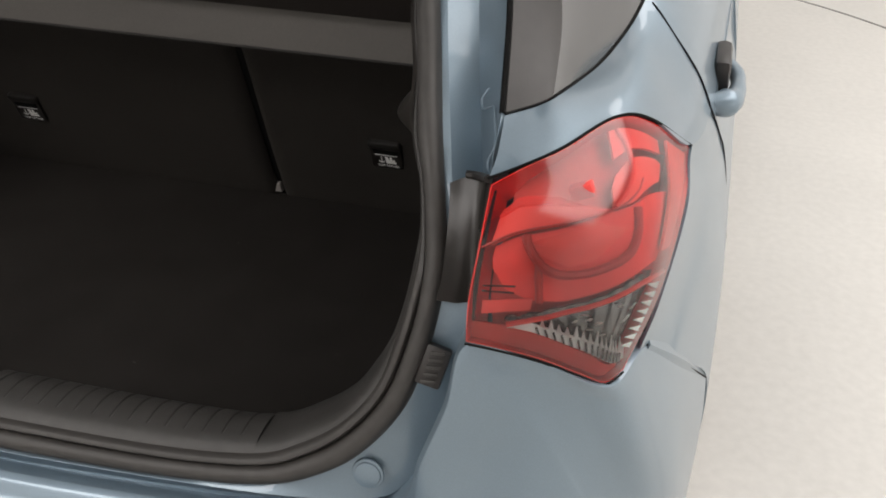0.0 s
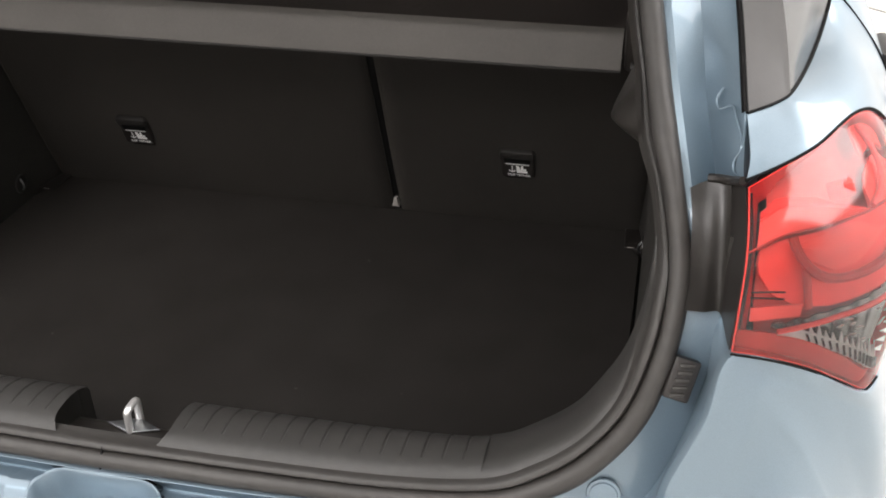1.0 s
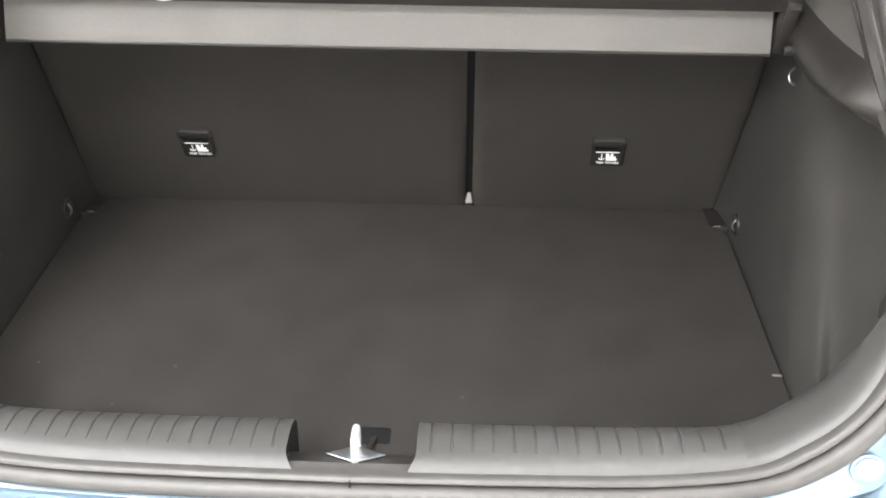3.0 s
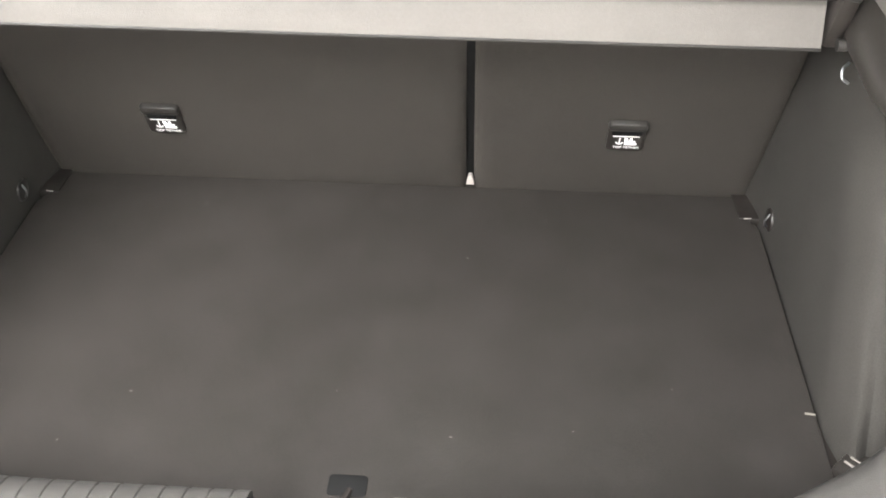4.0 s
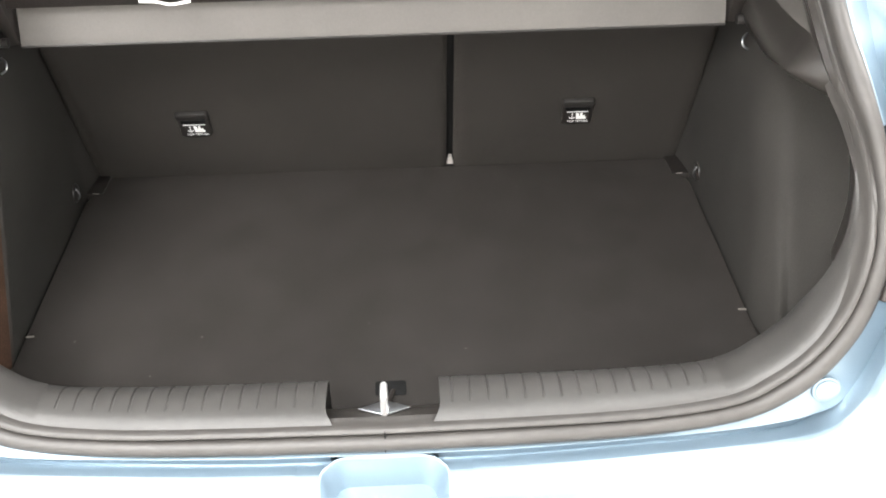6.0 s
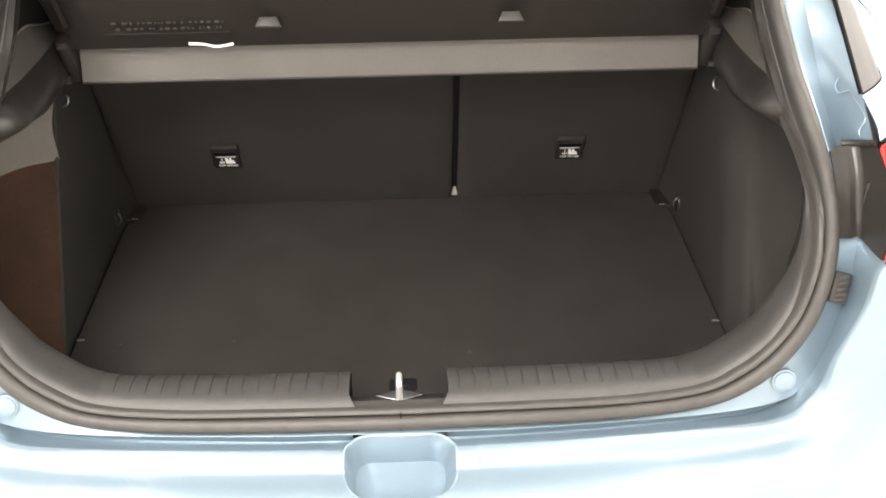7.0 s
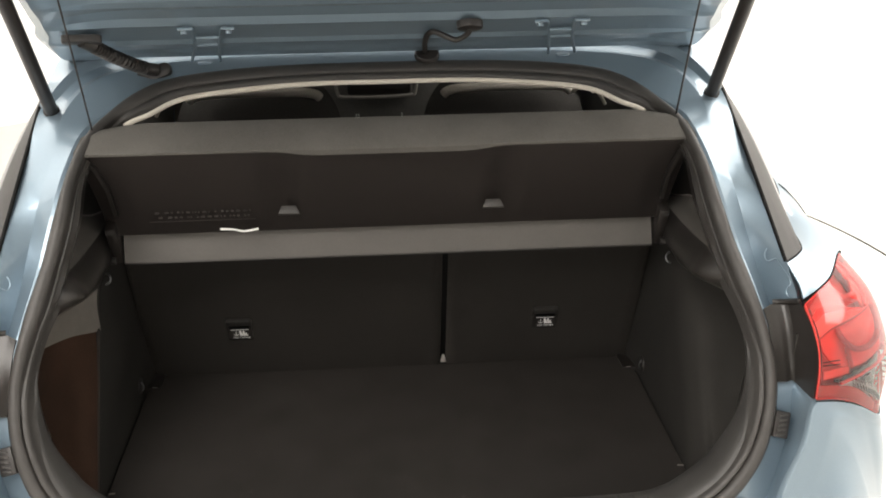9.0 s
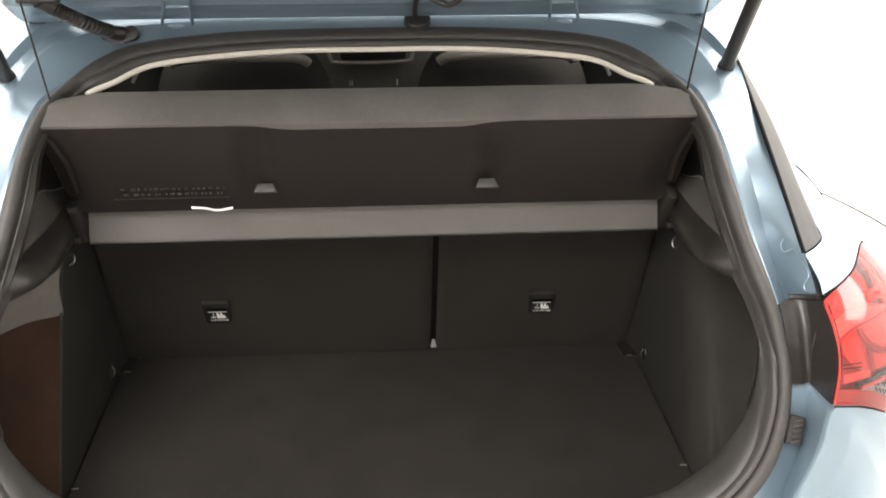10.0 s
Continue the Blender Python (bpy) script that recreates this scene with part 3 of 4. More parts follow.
TRI_TOP = lin((0.21, 0.168), (0.33, 0.23), (0.44, 0.281), (0.65, 0.338), (0.85, 0.376), (1, 0.412))
TRI_LOW = lin((0.21, 0.158), (0.32, 0.148), (0.49, 0.108), (0.757, 0.070), (0.93, 0.052), (1, 0.075))
for side in (1, -1):
    f = (lambda g: g) if side > 0 else flip
    outw = (side, -0.6, 0.3)


    def block(name, lo, hi, us, d, mat, parent, label="", n=34, thick=0.004):
        return part(name, sheet(f(lamp_patch(lo, hi, us, d, n)), thick, outward=outw), mat, parent, label)


    whole = lin((0, 0.0), (1, 0.0)), lin((0, 1.0), (1, 1.0))
    lamp = part("tail_lamp", sheet(f(lamp_patch(*whole, (0.10, 1), 0.03, 40, 14)), 0.01, outward=outw), LAMPDARK, car, "red tail lamp with a clear lower triangle")
    edge = np.concatenate([LG[:, 0], LG[-1, 1:], LG[-2::-1, -1], LG[0, -2:0:-1]])
    nedge = np.concatenate([LN[:, 0], LN[-1, 1:], LN[-2::-1, -1], LN[0, -2:0:-1]])
    shell = np.array([edge - nedge * d for d in (0.0005, 0.012, 0.034)])
    shell[..., 0] = np.maximum(shell[..., 0], edge[:, 0].min() + np.array((0.0005, 0.003, 0.012))[:, None])
    part("housing_rim", sheet(f(shell), 0.0012, closed=True), LAMPRED, lamp)
    part("gasket", tube(f(crom([p + np.array((0, -.001, -.0015)) for p in LG[::6, 0]], 3)), 0.0011, 6), GAP, lamp)
    # upper wing: a bright lower facet, a darker upper facet and the notch on its ridge
    block("light_block", lin((0.03, .657), (.33, .663), (.57, .659)), lin((0.03, .83), (.18, .83), (.38, .765), (.57, .662)), (0.06, .57), lambda u, v: 0.010 + 0.006 * v, LAMPBRIGHT, lamp, "bright red wing-shaped light block")
    block("light_block", lin((0.02, .835), (.18, .835), (.38, .77), (.57, .664)), lin((0.02, .895), (.157, .914), (.285, .871), (.40, .82), (.484, .734), (.57, .668)), (0.06, .568), lambda u, v: 0.014 + 0.008 * v, LAMPRED, lamp)
    nm = Matrix.Rotation(radians(-24 * side), 4, "Y")
    part("notch_block", box(f([lamp_at(0.458, 0.785, 0.008)])[0], (0.022, 0.012, 0.014), 0.002, nm), LAMPRED, lamp)
    # outer wing that wraps the corner
    block("light_block", lin((0.58, .665), (.69, .66), (.86, .74), (.89, .86)), lin((0.58, .74), (.61, .80), (.69, .845), (.89, .876)), (0.585, .885), lambda u, v: 0.012 + 0.004 * v, LAMPBRIGHT, lamp)
    # Red fills added where reflections wash out the lens's outer corner.
    block("corner_fill", lin((.90, .47), (1, .50)), lin((.90, .97), (1, .97)), (0.90, .997), 0.005, LAMPRED, lamp, "", 12, 0.003)
    block("upper_fill", lin((.60, .86), (.70, .885), (.89, .90)), lin((.60, .975), (.89, .975)), (0.60, .89), 0.012, LAMPRED, lamp, "", 16, 0.003)
    # lower bowl with the dark light guide and the brighter eye inside it
    block("light_block", lin((0.08, .60), (.10, .51), (.188, .396), (.308, .325), (.44, .318), (.65, .372), (.97, .445)), lin((0.08, .642), (.57, .645), (.69, .648), (.86, .69), (.97, .72)), (0.085, .965), lambda u, v: 0.014 + 0.004 * math.sin(6 * u), LAMPRED, lamp, "red bowl-shaped light block", 60)
    block("eye", lin((0.272, .58), (.33, .53), (.434, .475), (.55, .478), (.64, .515), (.66, .55)), lin((0.272, .60), (.32, .614), (.454, .626), (.59, .626), (.66, .615)), (0.274, .655), lambda u, v: 0.011 + 0.003 * abs(2 * v - 1), LAMPBRIGHT, lamp, "", 30)
    ring = crom([lamp_at(u, v, 0.008) for u, v in ((.243, .635), (.252, .60), (.274, .553), (.319, .494), (.375, .458), (.437, .443), (.50, .441), (.557, .448), (.62, .462), (.675, .487), (.70, .547), (.69, .634))], 5)
    part("light_guide", tube(f(ring), 0.0042, 8), LAMPDARK, lamp, "dark red curved light guide")
    part("divider", tube(f(crom([lamp_at(u, v, 0.012) for u, v in ((.312, .49), (.322, .43), (.334, .36), (.342, .318))], 5)), 0.0034, 8), LAMPDARK, lamp)
    # Arc drawn for a reflection on the lens, not a lamp part.
    part("reflection_arc", tube(f(crom([lamp_at(u, v, 0.009) for u, v in ((.634, .97), (.672, .90), (.676, .80), (.64, .72), (.58, .662))], 6)), 0.0026, 8), LAMPRED, lamp)
    block("lower_block", lin((0.037, .205), (.327, .276)), lin((0.037, .325), (.32, .345)), (0.07, .31), 0.010, LAMPBRIGHT, lamp, "", 12, 0.003)
    for v0, v1 in ((.40, .372), (.43, .405)):
        part("mould_line", tube(f([lamp_at(u, v0 + (v1 - v0) * u / .24, 0.009) for u in (.06, .10, .17, .23)]), 0.0008, 6), GAP, lamp)
    part("crease", tube(f(crom([lamp_at(u, v, 0.003) for u, v in ((0.015, .648), (.2, .653), (.4, .654), (.57, .655), (.66, .69), (.70, .74))], 5)), 0.0010, 6), LAMPDARK, lamp)
    # clear triangle: smoked bowl, toothed chrome frames, small bright facets, clear cover
    block("reflector", TRI_LOW, TRI_TOP, (0.22, 0.985), lambda u, v: 0.016 + 0.0015 * math.sin(u * 70 + 5 * v), LAMPGREY, lamp, "smoked mirror bowl of the indicator", 110, 0.002)
    block("chrome_frame", TRI_LOW, lambda u: min(TRI_TOP(u), TRI_LOW(u) + 0.045), (0.23, 0.95), lambda u, v: 0.004 + 0.004 * v, REFLECTOR, lamp, "bright chrome lower frame", 40, 0.002)
    for k in range(15):
        u = 0.36 + 0.037 * k
        tall = 0.028 + 0.016 * (k % 3 == 1)
        tooth = [[lamp_at(u, TRI_LOW(u) + 0.04, 0.006), lamp_at(u + .012, TRI_LOW(u) + 0.042 + tall, 0.011)], [lamp_at(u + .026, TRI_LOW(u + .026) + 0.04, 0.006), lamp_at(u + .0135, TRI_LOW(u) + 0.042 + tall, 0.011)]]
        part("tooth", sheet(f(tooth), 0.0012, outward=outw), REFLECTOR, lamp, smooth=0)
        part("rib", tube(f([lamp_at(u, TRI_LOW(u) + 0.004, 0.0025), lamp_at(u - .014, TRI_LOW(u) + 0.038, 0.005)]), 0.0011, 6), LAMPGREY, lamp)
    for k in range(8):
        v = 0.095 + 0.036 * k
        tooth = [[lamp_at(0.985, v, 0.004), lamp_at(0.925, v + .006, 0.010)], [lamp_at(0.985, v + .026, 0.004), lamp_at(0.93, v + .009, 0.010)]]
        part("tooth", sheet(f(tooth), 0.0012, outward=outw), REFLECTOR, lamp, smooth=0)
    for u, v, w, h in ((.52, .24, .028, .010), (.555, .215, .018, .016), (.60, .20, .030, .012), (.575, .17, .022, .010), (.50, .20, .012, .020), (.80, .20, .016, .030), (.83, .25, .012, .026), (.70, .27, .02, .01), (.66, .15, .02, .012)):
        fac = [[lamp_at(u, v, 0.013), lamp_at(u + .3 * w, v + h, 0.011)], [lamp_at(u + w, v + .2 * h, 0.012), lamp_at(u + w, v + 1.2 * h, 0.010)]]
        part("facet", sheet(f(fac), 0.001, outward=outw), REFLECTOR, lamp, smooth=0)
    part("clear_lens", sheet(f(lamp_patch(TRI_LOW, TRI_TOP, (0.21, 1), 0.0, 40, 6)), 0.0), CLEARLENS, lamp)
    part("red_lens", sheet(f(lamp_patch(TRI_TOP, whole[1], (0.21, 1), 0.0, 40, 14)), 0.0), REDLENS, lamp)
    part("red_lens", sheet(f(lamp_patch(whole[0], TRI_LOW, (0.21, 1), 0.0, 40, 4)), 0.0), REDLENS, lamp)
    part("red_lens", sheet(f(lamp_patch(*whole, (0, 0.21), 0.0, 10, 18)), 0.0), REDLENS, lamp)
    # Edge in the brightest red, without emission.
    part("red_band", tube(f([lamp_at(u, TRI_TOP(u) + .006, 0.003) for u in np.linspace(0.22, 0.985, 30)]), 0.0024, 6), LAMPBRIGHT, lamp, "bright red edge above the clear triangle")
    block("lower_rim", lambda u: 0.012, lambda u: max(.03, TRI_LOW(u) - 0.012), (0.01, 0.97), 0.008, LAMPDARK, lamp, "", 30, 0.002)

# ---- the boot ----
SEAT_Y = lambda z: 0.682 - 0.42 * (z - 0.62)


def seat_back(x0, x1, name):
    zs = np.linspace(0.60, 1.02, 16)
    xs = np.concatenate([[x0, x0 + .004, x0 + .014], np.linspace(x0 + .03, x1 - .03, 14), [x1 - .014, x1 - .004, x1]])
    g = []
    for z in zs:
        row = []
        for x in xs:
            e = min(x - x0, x1 - x)
            drop = 0.014 * max(0, 1 - e / 0.014) ** 2
            row.append((x, SEAT_Y(z) + drop + 0.0015 * math.sin(x * 9 + z * 14), z))
        g.append(row)
    return part(name, sheet(g, 0.07, outward=(0, -1, 0)), CARPET, car, "dark carpet-backed folding rear seat back")


def tether(seat, cx, cz=0.742):
    """The hooded anchor cover with its printed label."""
    tilt = math.degrees(math.atan(0.42))
    m = Matrix.Translation((cx, SEAT_Y(cz) - 0.001, cz)) @ pose(0, 0, 0, 90 + tilt, 0, 0)
    cover = part("tether_cover", plate(rounded(0.050, 0.060, 0.008), 0.004, m @ pose(0, 0.004, -0.001), 0.0015), BLACK, seat, "black anchor cover with a white printed label")
    b = plate(rounded(0.053, 0.016, 0.006), 0.009, m @ pose(0, 0.028, -0.001), 0.004)
    part("hood", b, DARKTRIM, cover)
    part("slot", plate(rounded(0.040, 0.011, 0.003), 0.001, m @ pose(0, 0.0145, 0.0035)), GAP, cover)
    z = 0.0034
    part("line", plate(rounded(0.036, 0.0013, 0.0004, 1), 0.0005, m @ pose(0, 0.006, z)), WHITE, cover)
    # seat and anchor sign
    b = plate([(-.002, -.0125), (.014, -.0125), (.0145, -.0085), (.004, -.0085), (.0015, .002), (-.003, .003)], 0.0005, m @ pose(0.001, 0, z))
    b = merge(b, plate([(.0035, -.0075), (.0125, -.0075), (.012, -.003), (.0085, -.0045), (.0075, .0035), (.0045, .002)], 0.0005, m @ pose(0.001, 0, z)))
    part("seat_sign", b, WHITE, cover)
    b = plate([(-.0086, .002), (-.0074, .002), (-.0074, -.010), (-.0086, -.010)], 0.0005, m @ pose(0, 0, z))
    arc = [(-.008 + .0055 * math.cos(a), -.006 + .0055 * math.sin(a)) for a in np.linspace(radians(200), radians(340), 9)]
    arc += [(-.008 + .0042 * math.cos(a), -.0056 + .0044 * math.sin(a)) for a in np.linspace(radians(340), radians(200), 9)]
    b = merge(b, plate(arc, 0.0005, m @ pose(0, 0, z)))
    part("anchor_sign", b, WHITE, cover)
    cu = bpy.data.curves.new("lettering", "FONT")
    cu.body, cu.size, cu.align_x, cu.extrude = "TOP TETHER", 0.0062, "CENTER", 0.0002
    tmp = new("lettering_tmp", cu)
    bpy.context.view_layer.update()
    me = bpy.data.meshes.new_from_object(tmp)
    bpy.data.objects.remove(tmp)
    b = bmesh.new()
    b.from_mesh(me)
    bmesh.ops.transform(b, matrix=m @ pose(0.002, -0.0205, z + 0.0002), verts=b.verts)
    part("lettering", b, WHITE, cover, smooth=0)


left_seat = seat_back(-0.514, 0.1005, "rear_seat_back")
right_seat = seat_back(0.1115, 0.514, "rear_seat_back")
tether(left_seat, -0.314)
tether(right_seat, 0.316)
part("seat_gap", box((0.106, SEAT_Y(0.81) + 0.028, 0.81), (0.014, 0.02, 0.46), 0.002, pose(0, 0, 0, 22.8)), GAP, car)
part("seat_hinge", plate([(-.006, 0), (.006, 0), (.0025, .015), (-.0025, .015)], 0.01, Matrix.Translation((.1065, .690, .622)) @ pose(0, 0, 0, 90), 0.001), PALE, car, "pale plastic hinge cap between the seat backs")

# loose floor board
mat = thing("boot_floor_board", (0, 0.4, 0.60), "dark grey carpeted boot floor board lying flat", "boot mat")
outline = [(-.46, .03), (.46, .03), (.498, .07), (.511, .14), (.512, .60), (.502, .62), (.488, .679), (-.488, .679), (-.502, .62), (-.512, .60), (-.511, .14), (-.498, .07)]
part("board", plate(outline, 0.02, pose(0, 0, 0.60), 0.004), BOARD, mat)
part("pull_handle", plate(rounded(0.041, 0.028, 0.005), 0.0016, pose(0.003, 0.112, 0.6195), 0.0008), GAP, mat, "black pull tab recess")
part("pull_tab", tube([(0.006, .105, .622), (0.0, .08, .627), (-.003, .06, .632)], 0.0035, 8), BLACK, mat)
rnd = random.Random(5)
b = bmesh.new()
for k in range(13):
    x, y, a = rnd.uniform(-.45, .45), rnd.uniform(.12, .64), rnd.uniform(0, 180)
    b = merge(b, box((0, 0, 0), (rnd.uniform(.001, .004), .0009, .0006), 0.0, Matrix.Translation((x, y, .6205)) @ pose(0, 0, 0, 0, 0, a)))
part("lint", b, BAND, mat, "scattered pale lint specks", 0)
# under-floor tray that carries the board; its black paints the gap's shade
part("boot_tray", sheet([[(x, y, 0.597) for x in np.linspace(-.62, .62, 8)] for y in np.linspace(0.0, .75, 6)], 0.01), BLACK, car)

# sill trim with its grooves, either side of the striker notch
RIM_IN = [(0, .012, .731), (.15, .012, .731), (.29, .013, .732), (.386, .018, .736), (.437, .028, .757), (.474, .034, .787), (.494, .038, .824), (.508, .04, .859), (.512, .045, .90),
          (.507, .07, .955), (.497, .10, 1.0), (.482, .13, 1.04), (.474, .165, 1.075), (.470, .225, 1.12), (.469, .285, 1.173), (.454, .33, 1.208), (.43, .365, 1.235)]
rin, sin_ = crom(RIM_IN, 12), crom(SEAL_IN[:17], 12)


def sill_section(x):
    i = np.interp(x, sin_[:80, 0], np.arange(80))
    a = np.array([np.interp(i, np.arange(len(sin_)), sin_[:, k]) for k in range(3)])
    i = np.interp(x, rin[:80, 0], np.arange(80))
    b = np.array([np.interp(i, np.arange(len(rin)), rin[:, k]) for k in range(3)])
    return a, b


for side in (1, -1):
    f = (lambda g: g) if side > 0 else flip
    GROOVES = [0.078 + 0.0206 * k for k in range(15)]
    xs = [0.064, 0.066]
    for gx in GROOVES:
        xs += [gx - 0.0016, gx - 0.0007, gx + 0.0007, gx + 0.0016, gx + 0.0105]
    xs = sorted(xs[:-1] + [0.384, 0.386])
    g = []
    for x in xs:
        a, b = sill_section(x)
        cut = any(abs(x - gx) < 0.001 for gx in GROOVES)
        row = []
        for s, h in ((-0.12, -0.012), (0.0, -0.002), (0.08, 0.003), (0.16, 0.0055), (0.25, 0.007), (0.42, 0.009), (0.58, 0.0095), (0.72, 0.008), (0.86, 0.0045), (0.95, 0.0005), (1.0, -0.006), (1.005, -0.05), (1.01, -0.112)):
            p = a + (b - a) * s + np.array((0, 0, h))
            p[0] -= 0.007 * max(0.0, (0.24 - s) / 0.24) ** 2 * max(0.0, 1 - (x - 0.064) / 0.02) if s < 0.24 else 0.0
            if cut and 0.3 < s < 0.98:
                p = p + np.array((0.0, 0, -0.0014))
            row.append(p)
        g.append(row)
    part("sill_trim", sheet(f(g), 0.0), TRIM, car, "grey grooved plastic sill trim", 30)
    # plain corner trim that climbs round the opening
    n = 80
    g = []
    i0 = int(np.argmin(abs(sin_[:60, 0] - 0.387)))
    j0 = int(np.argmin(abs(rin[:60, 0] - 0.387)))
    for k in range(n):
        a = np.array([np.interp(i0 + (len(sin_) - 1 - i0) * k / (n - 1), np.arange(len(sin_)), sin_[:, c]) for c in range(3)])
        b = np.array([np.interp(j0 + (len(rin) - 1 - j0) * k / (n - 1), np.arange(len(rin)), rin[:, c]) for c in range(3)])
        kk = min(1, max(0, (b[2] - .80) / .15))
        b = a + (b - a) * (1 - .9 * kk)
        inw = np.array((0.75, .6, 0)) if k > 12 else np.array((0, .35, -.9)) * (1 - k / 13) + np.array((0.75, .6, 0)) * (k / 13)
        row = [a + (b - a) * s + np.array((0, 0, h)) * (1 - k / n) + np.array((-h * .6, 0, 0)) * (k / n) for s, h in ((-0.12, -0.012), (0, -0.002), (0.1, 0.003), (0.3, 0.005), (0.5, 0.006), (0.7, 0.006), (0.9, 0.0045), (1.0, -0.004))]
        row += [b + inw * d for d in (0.02, 0.045)]
        g.append([np.array(q) + np.array((.004, .022, 0)) * kk for q in row])
        if kk >= 1:
            break
    part("corner_trim", sheet(f(g), 0.0), TRIM, car, "smooth grey plastic corner trim", 40)
    # reveal that runs inwards from the seal up the sides, plastic darkened for shade
    e = sin_[(sin_[:, 2] > .84)]
    part("opening_trim", sheet(f([e + np.array(d) for d in ((.010, .010, 0), (.004, .020, 0), (.006, .05, 0), (.018, .09, 0))]), 0.0), UPPER, car, "plastic reveal inside the seal, toned darker for shade", 40)

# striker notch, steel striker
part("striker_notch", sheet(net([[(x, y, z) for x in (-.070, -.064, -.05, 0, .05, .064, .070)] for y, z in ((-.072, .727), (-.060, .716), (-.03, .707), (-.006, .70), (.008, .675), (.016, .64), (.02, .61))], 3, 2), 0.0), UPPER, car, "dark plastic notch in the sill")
striker = part("striker", tube(crom([(0, -.024, .702), (0, -.024, .716), (0, -.024, .728), (0, -.0215, .7325), (0, -.013, .7335), (0, -.0045, .7325), (0, -.002, .728), (0, -.002, .714), (0, -.002, .700)], 4), 0.0042, 12), BRIGHT, car, "bright steel latch loop")
part("base_plate", plate([(-.031, 0), (0, -.012), (.031, 0), (0, .013)], 0.002, pose(0, -.016, .7065), 0.0006), STEEL, striker)

# side linings: carpeted wheel-arch walls with the rear pocket
for side in (1, -1):
    f = (lambda g: g) if side > 0 else flip
    W, P = [], []
    for z in (.597, .66, .75, .84, .895, .945, .985):
        yc = .205 + .56 * (z - .62)
        W.append([(.500, .72, z), (.513, .64, z), (.516, .58 + .3 * max(0, z - .8), z), (.516, yc + .05, z), (.5155, yc + .008, z), (.519, yc, z)])
        P.append([(.519, yc, z), (.526, yc - .012, z), (.552, yc * .72 + .03, z), (.578, yc * .4 + .045, z), (.598, .075, z), (.590, .03, z)])
    if side > 0:
        W = [[r[0], r[1], (r[2][0], r[2][1], r[2][2]), (.516, .5 * (r[2][1] + p[0][1] + .06), r[2][2]), (.516, p[0][1] + .06, r[3][2]), (.5185, p[0][1] + .022, r[3][2]), (.5245, p[0][1] - .008, r[3][2]), (.534, p[0][1] - .034, r[3][2])] + p[2:] for r, p in zip(W, P)]
    else:
        P = [[(.5168, r[0][1] + .004, r[0][2])] + r[1:] for r in P]
    part("side_lining", sheet(f(net(W, 4, 4)), 0.006, outward=(-side, 0, 0)), LINING, car, "dark carpeted side lining of the boot")
    if side < 0:
        top = [(x, y, z) for (x, y, _), z in zip(P[4], (.882, .886, .905, .926, .942, .95))]
        P = P[:4] + [top, [(q[0], q[1], .5 * (q[2] + .99)) for q in top], P[6]]
    if side < 0:
        part("pocket_lining", sheet(f(net(P[:5], 4, 4)), 0.006, outward=(1, -1, 0)), WARMLIT, car, "carpet beside the wheel arch, browned for the warm light on it")
        part("pocket_band", sheet(f(net(P[4:], 4, 4)) + np.array((0.002, -0.002, 0)), 0.006, outward=(1, -1, 0)), BANDGREY, car, "grey band above the warm-tinted carpet")
    # lower ledge and its bright edges
    part("pocket_ledge", box((.545 * side, .165, .612), (0.055, 0.05, 0.03), 0.004, pose(0, 0, 0, 0, 0, -45 * side)), UPPER, car, "grey plastic ledge in the rear pocket")
    part("ledge_rib", tube(f([(.522, .172, .629), (.552, .142, .629)]), 0.0016, 6), BANDGREY, car)
    part("ledge_rib", tube(f([(.530, .178, .629), (.560, .150, .629)]), 0.0011, 6), BANDGREY, car)
    # tie-down hooks with their cups
    cup = part("hook_cup", disc((.517 * side, .578, .652), 0.016, 0.004, (-side, 0, 0), 0.0015, 20), BLACK, car)
    part("tie_down_hook", tube(f(crom([(.516, .577, .640), (.510, .576, .645), (.509, .575, .655), (.516, .577, .664)], 4)), 0.0016, 8), STEEL, cup, "bright steel tie-down hook")
    bracket = part("floor_corner_bracket", plate([(-.02, -.03), (.02, -.03), (.022, .032), (-.022, .032)], 0.010, pose(.507 * side, .652, .612), 0.003), BLACK, car, "black floor corner bracket")
    part("corner_mark", box((.497 * side, .617, .6255), (0.011, 0.0018, 0.001), 0.0003, pose(0, 0, 0, 0, 0, 8 * side)), PALE, bracket)
    part("floor_clip", box((.504 * side, .246, .6215), (0.012, 0.0016, 0.003), 0.0005, pose(0, 0, 0, 0, 0, -6 * side)), BANDGREY, car)
    # upper plastic trim that carries the shelf
    low = [(.500, .70, .975), (.499, .52, .980), (.496, .42, .990), (.490, .345, .996), (.483, .27, 1.003), (.4785, .207, 1.018), (.483, .161, 1.023), (.522, .108, 1.020)]
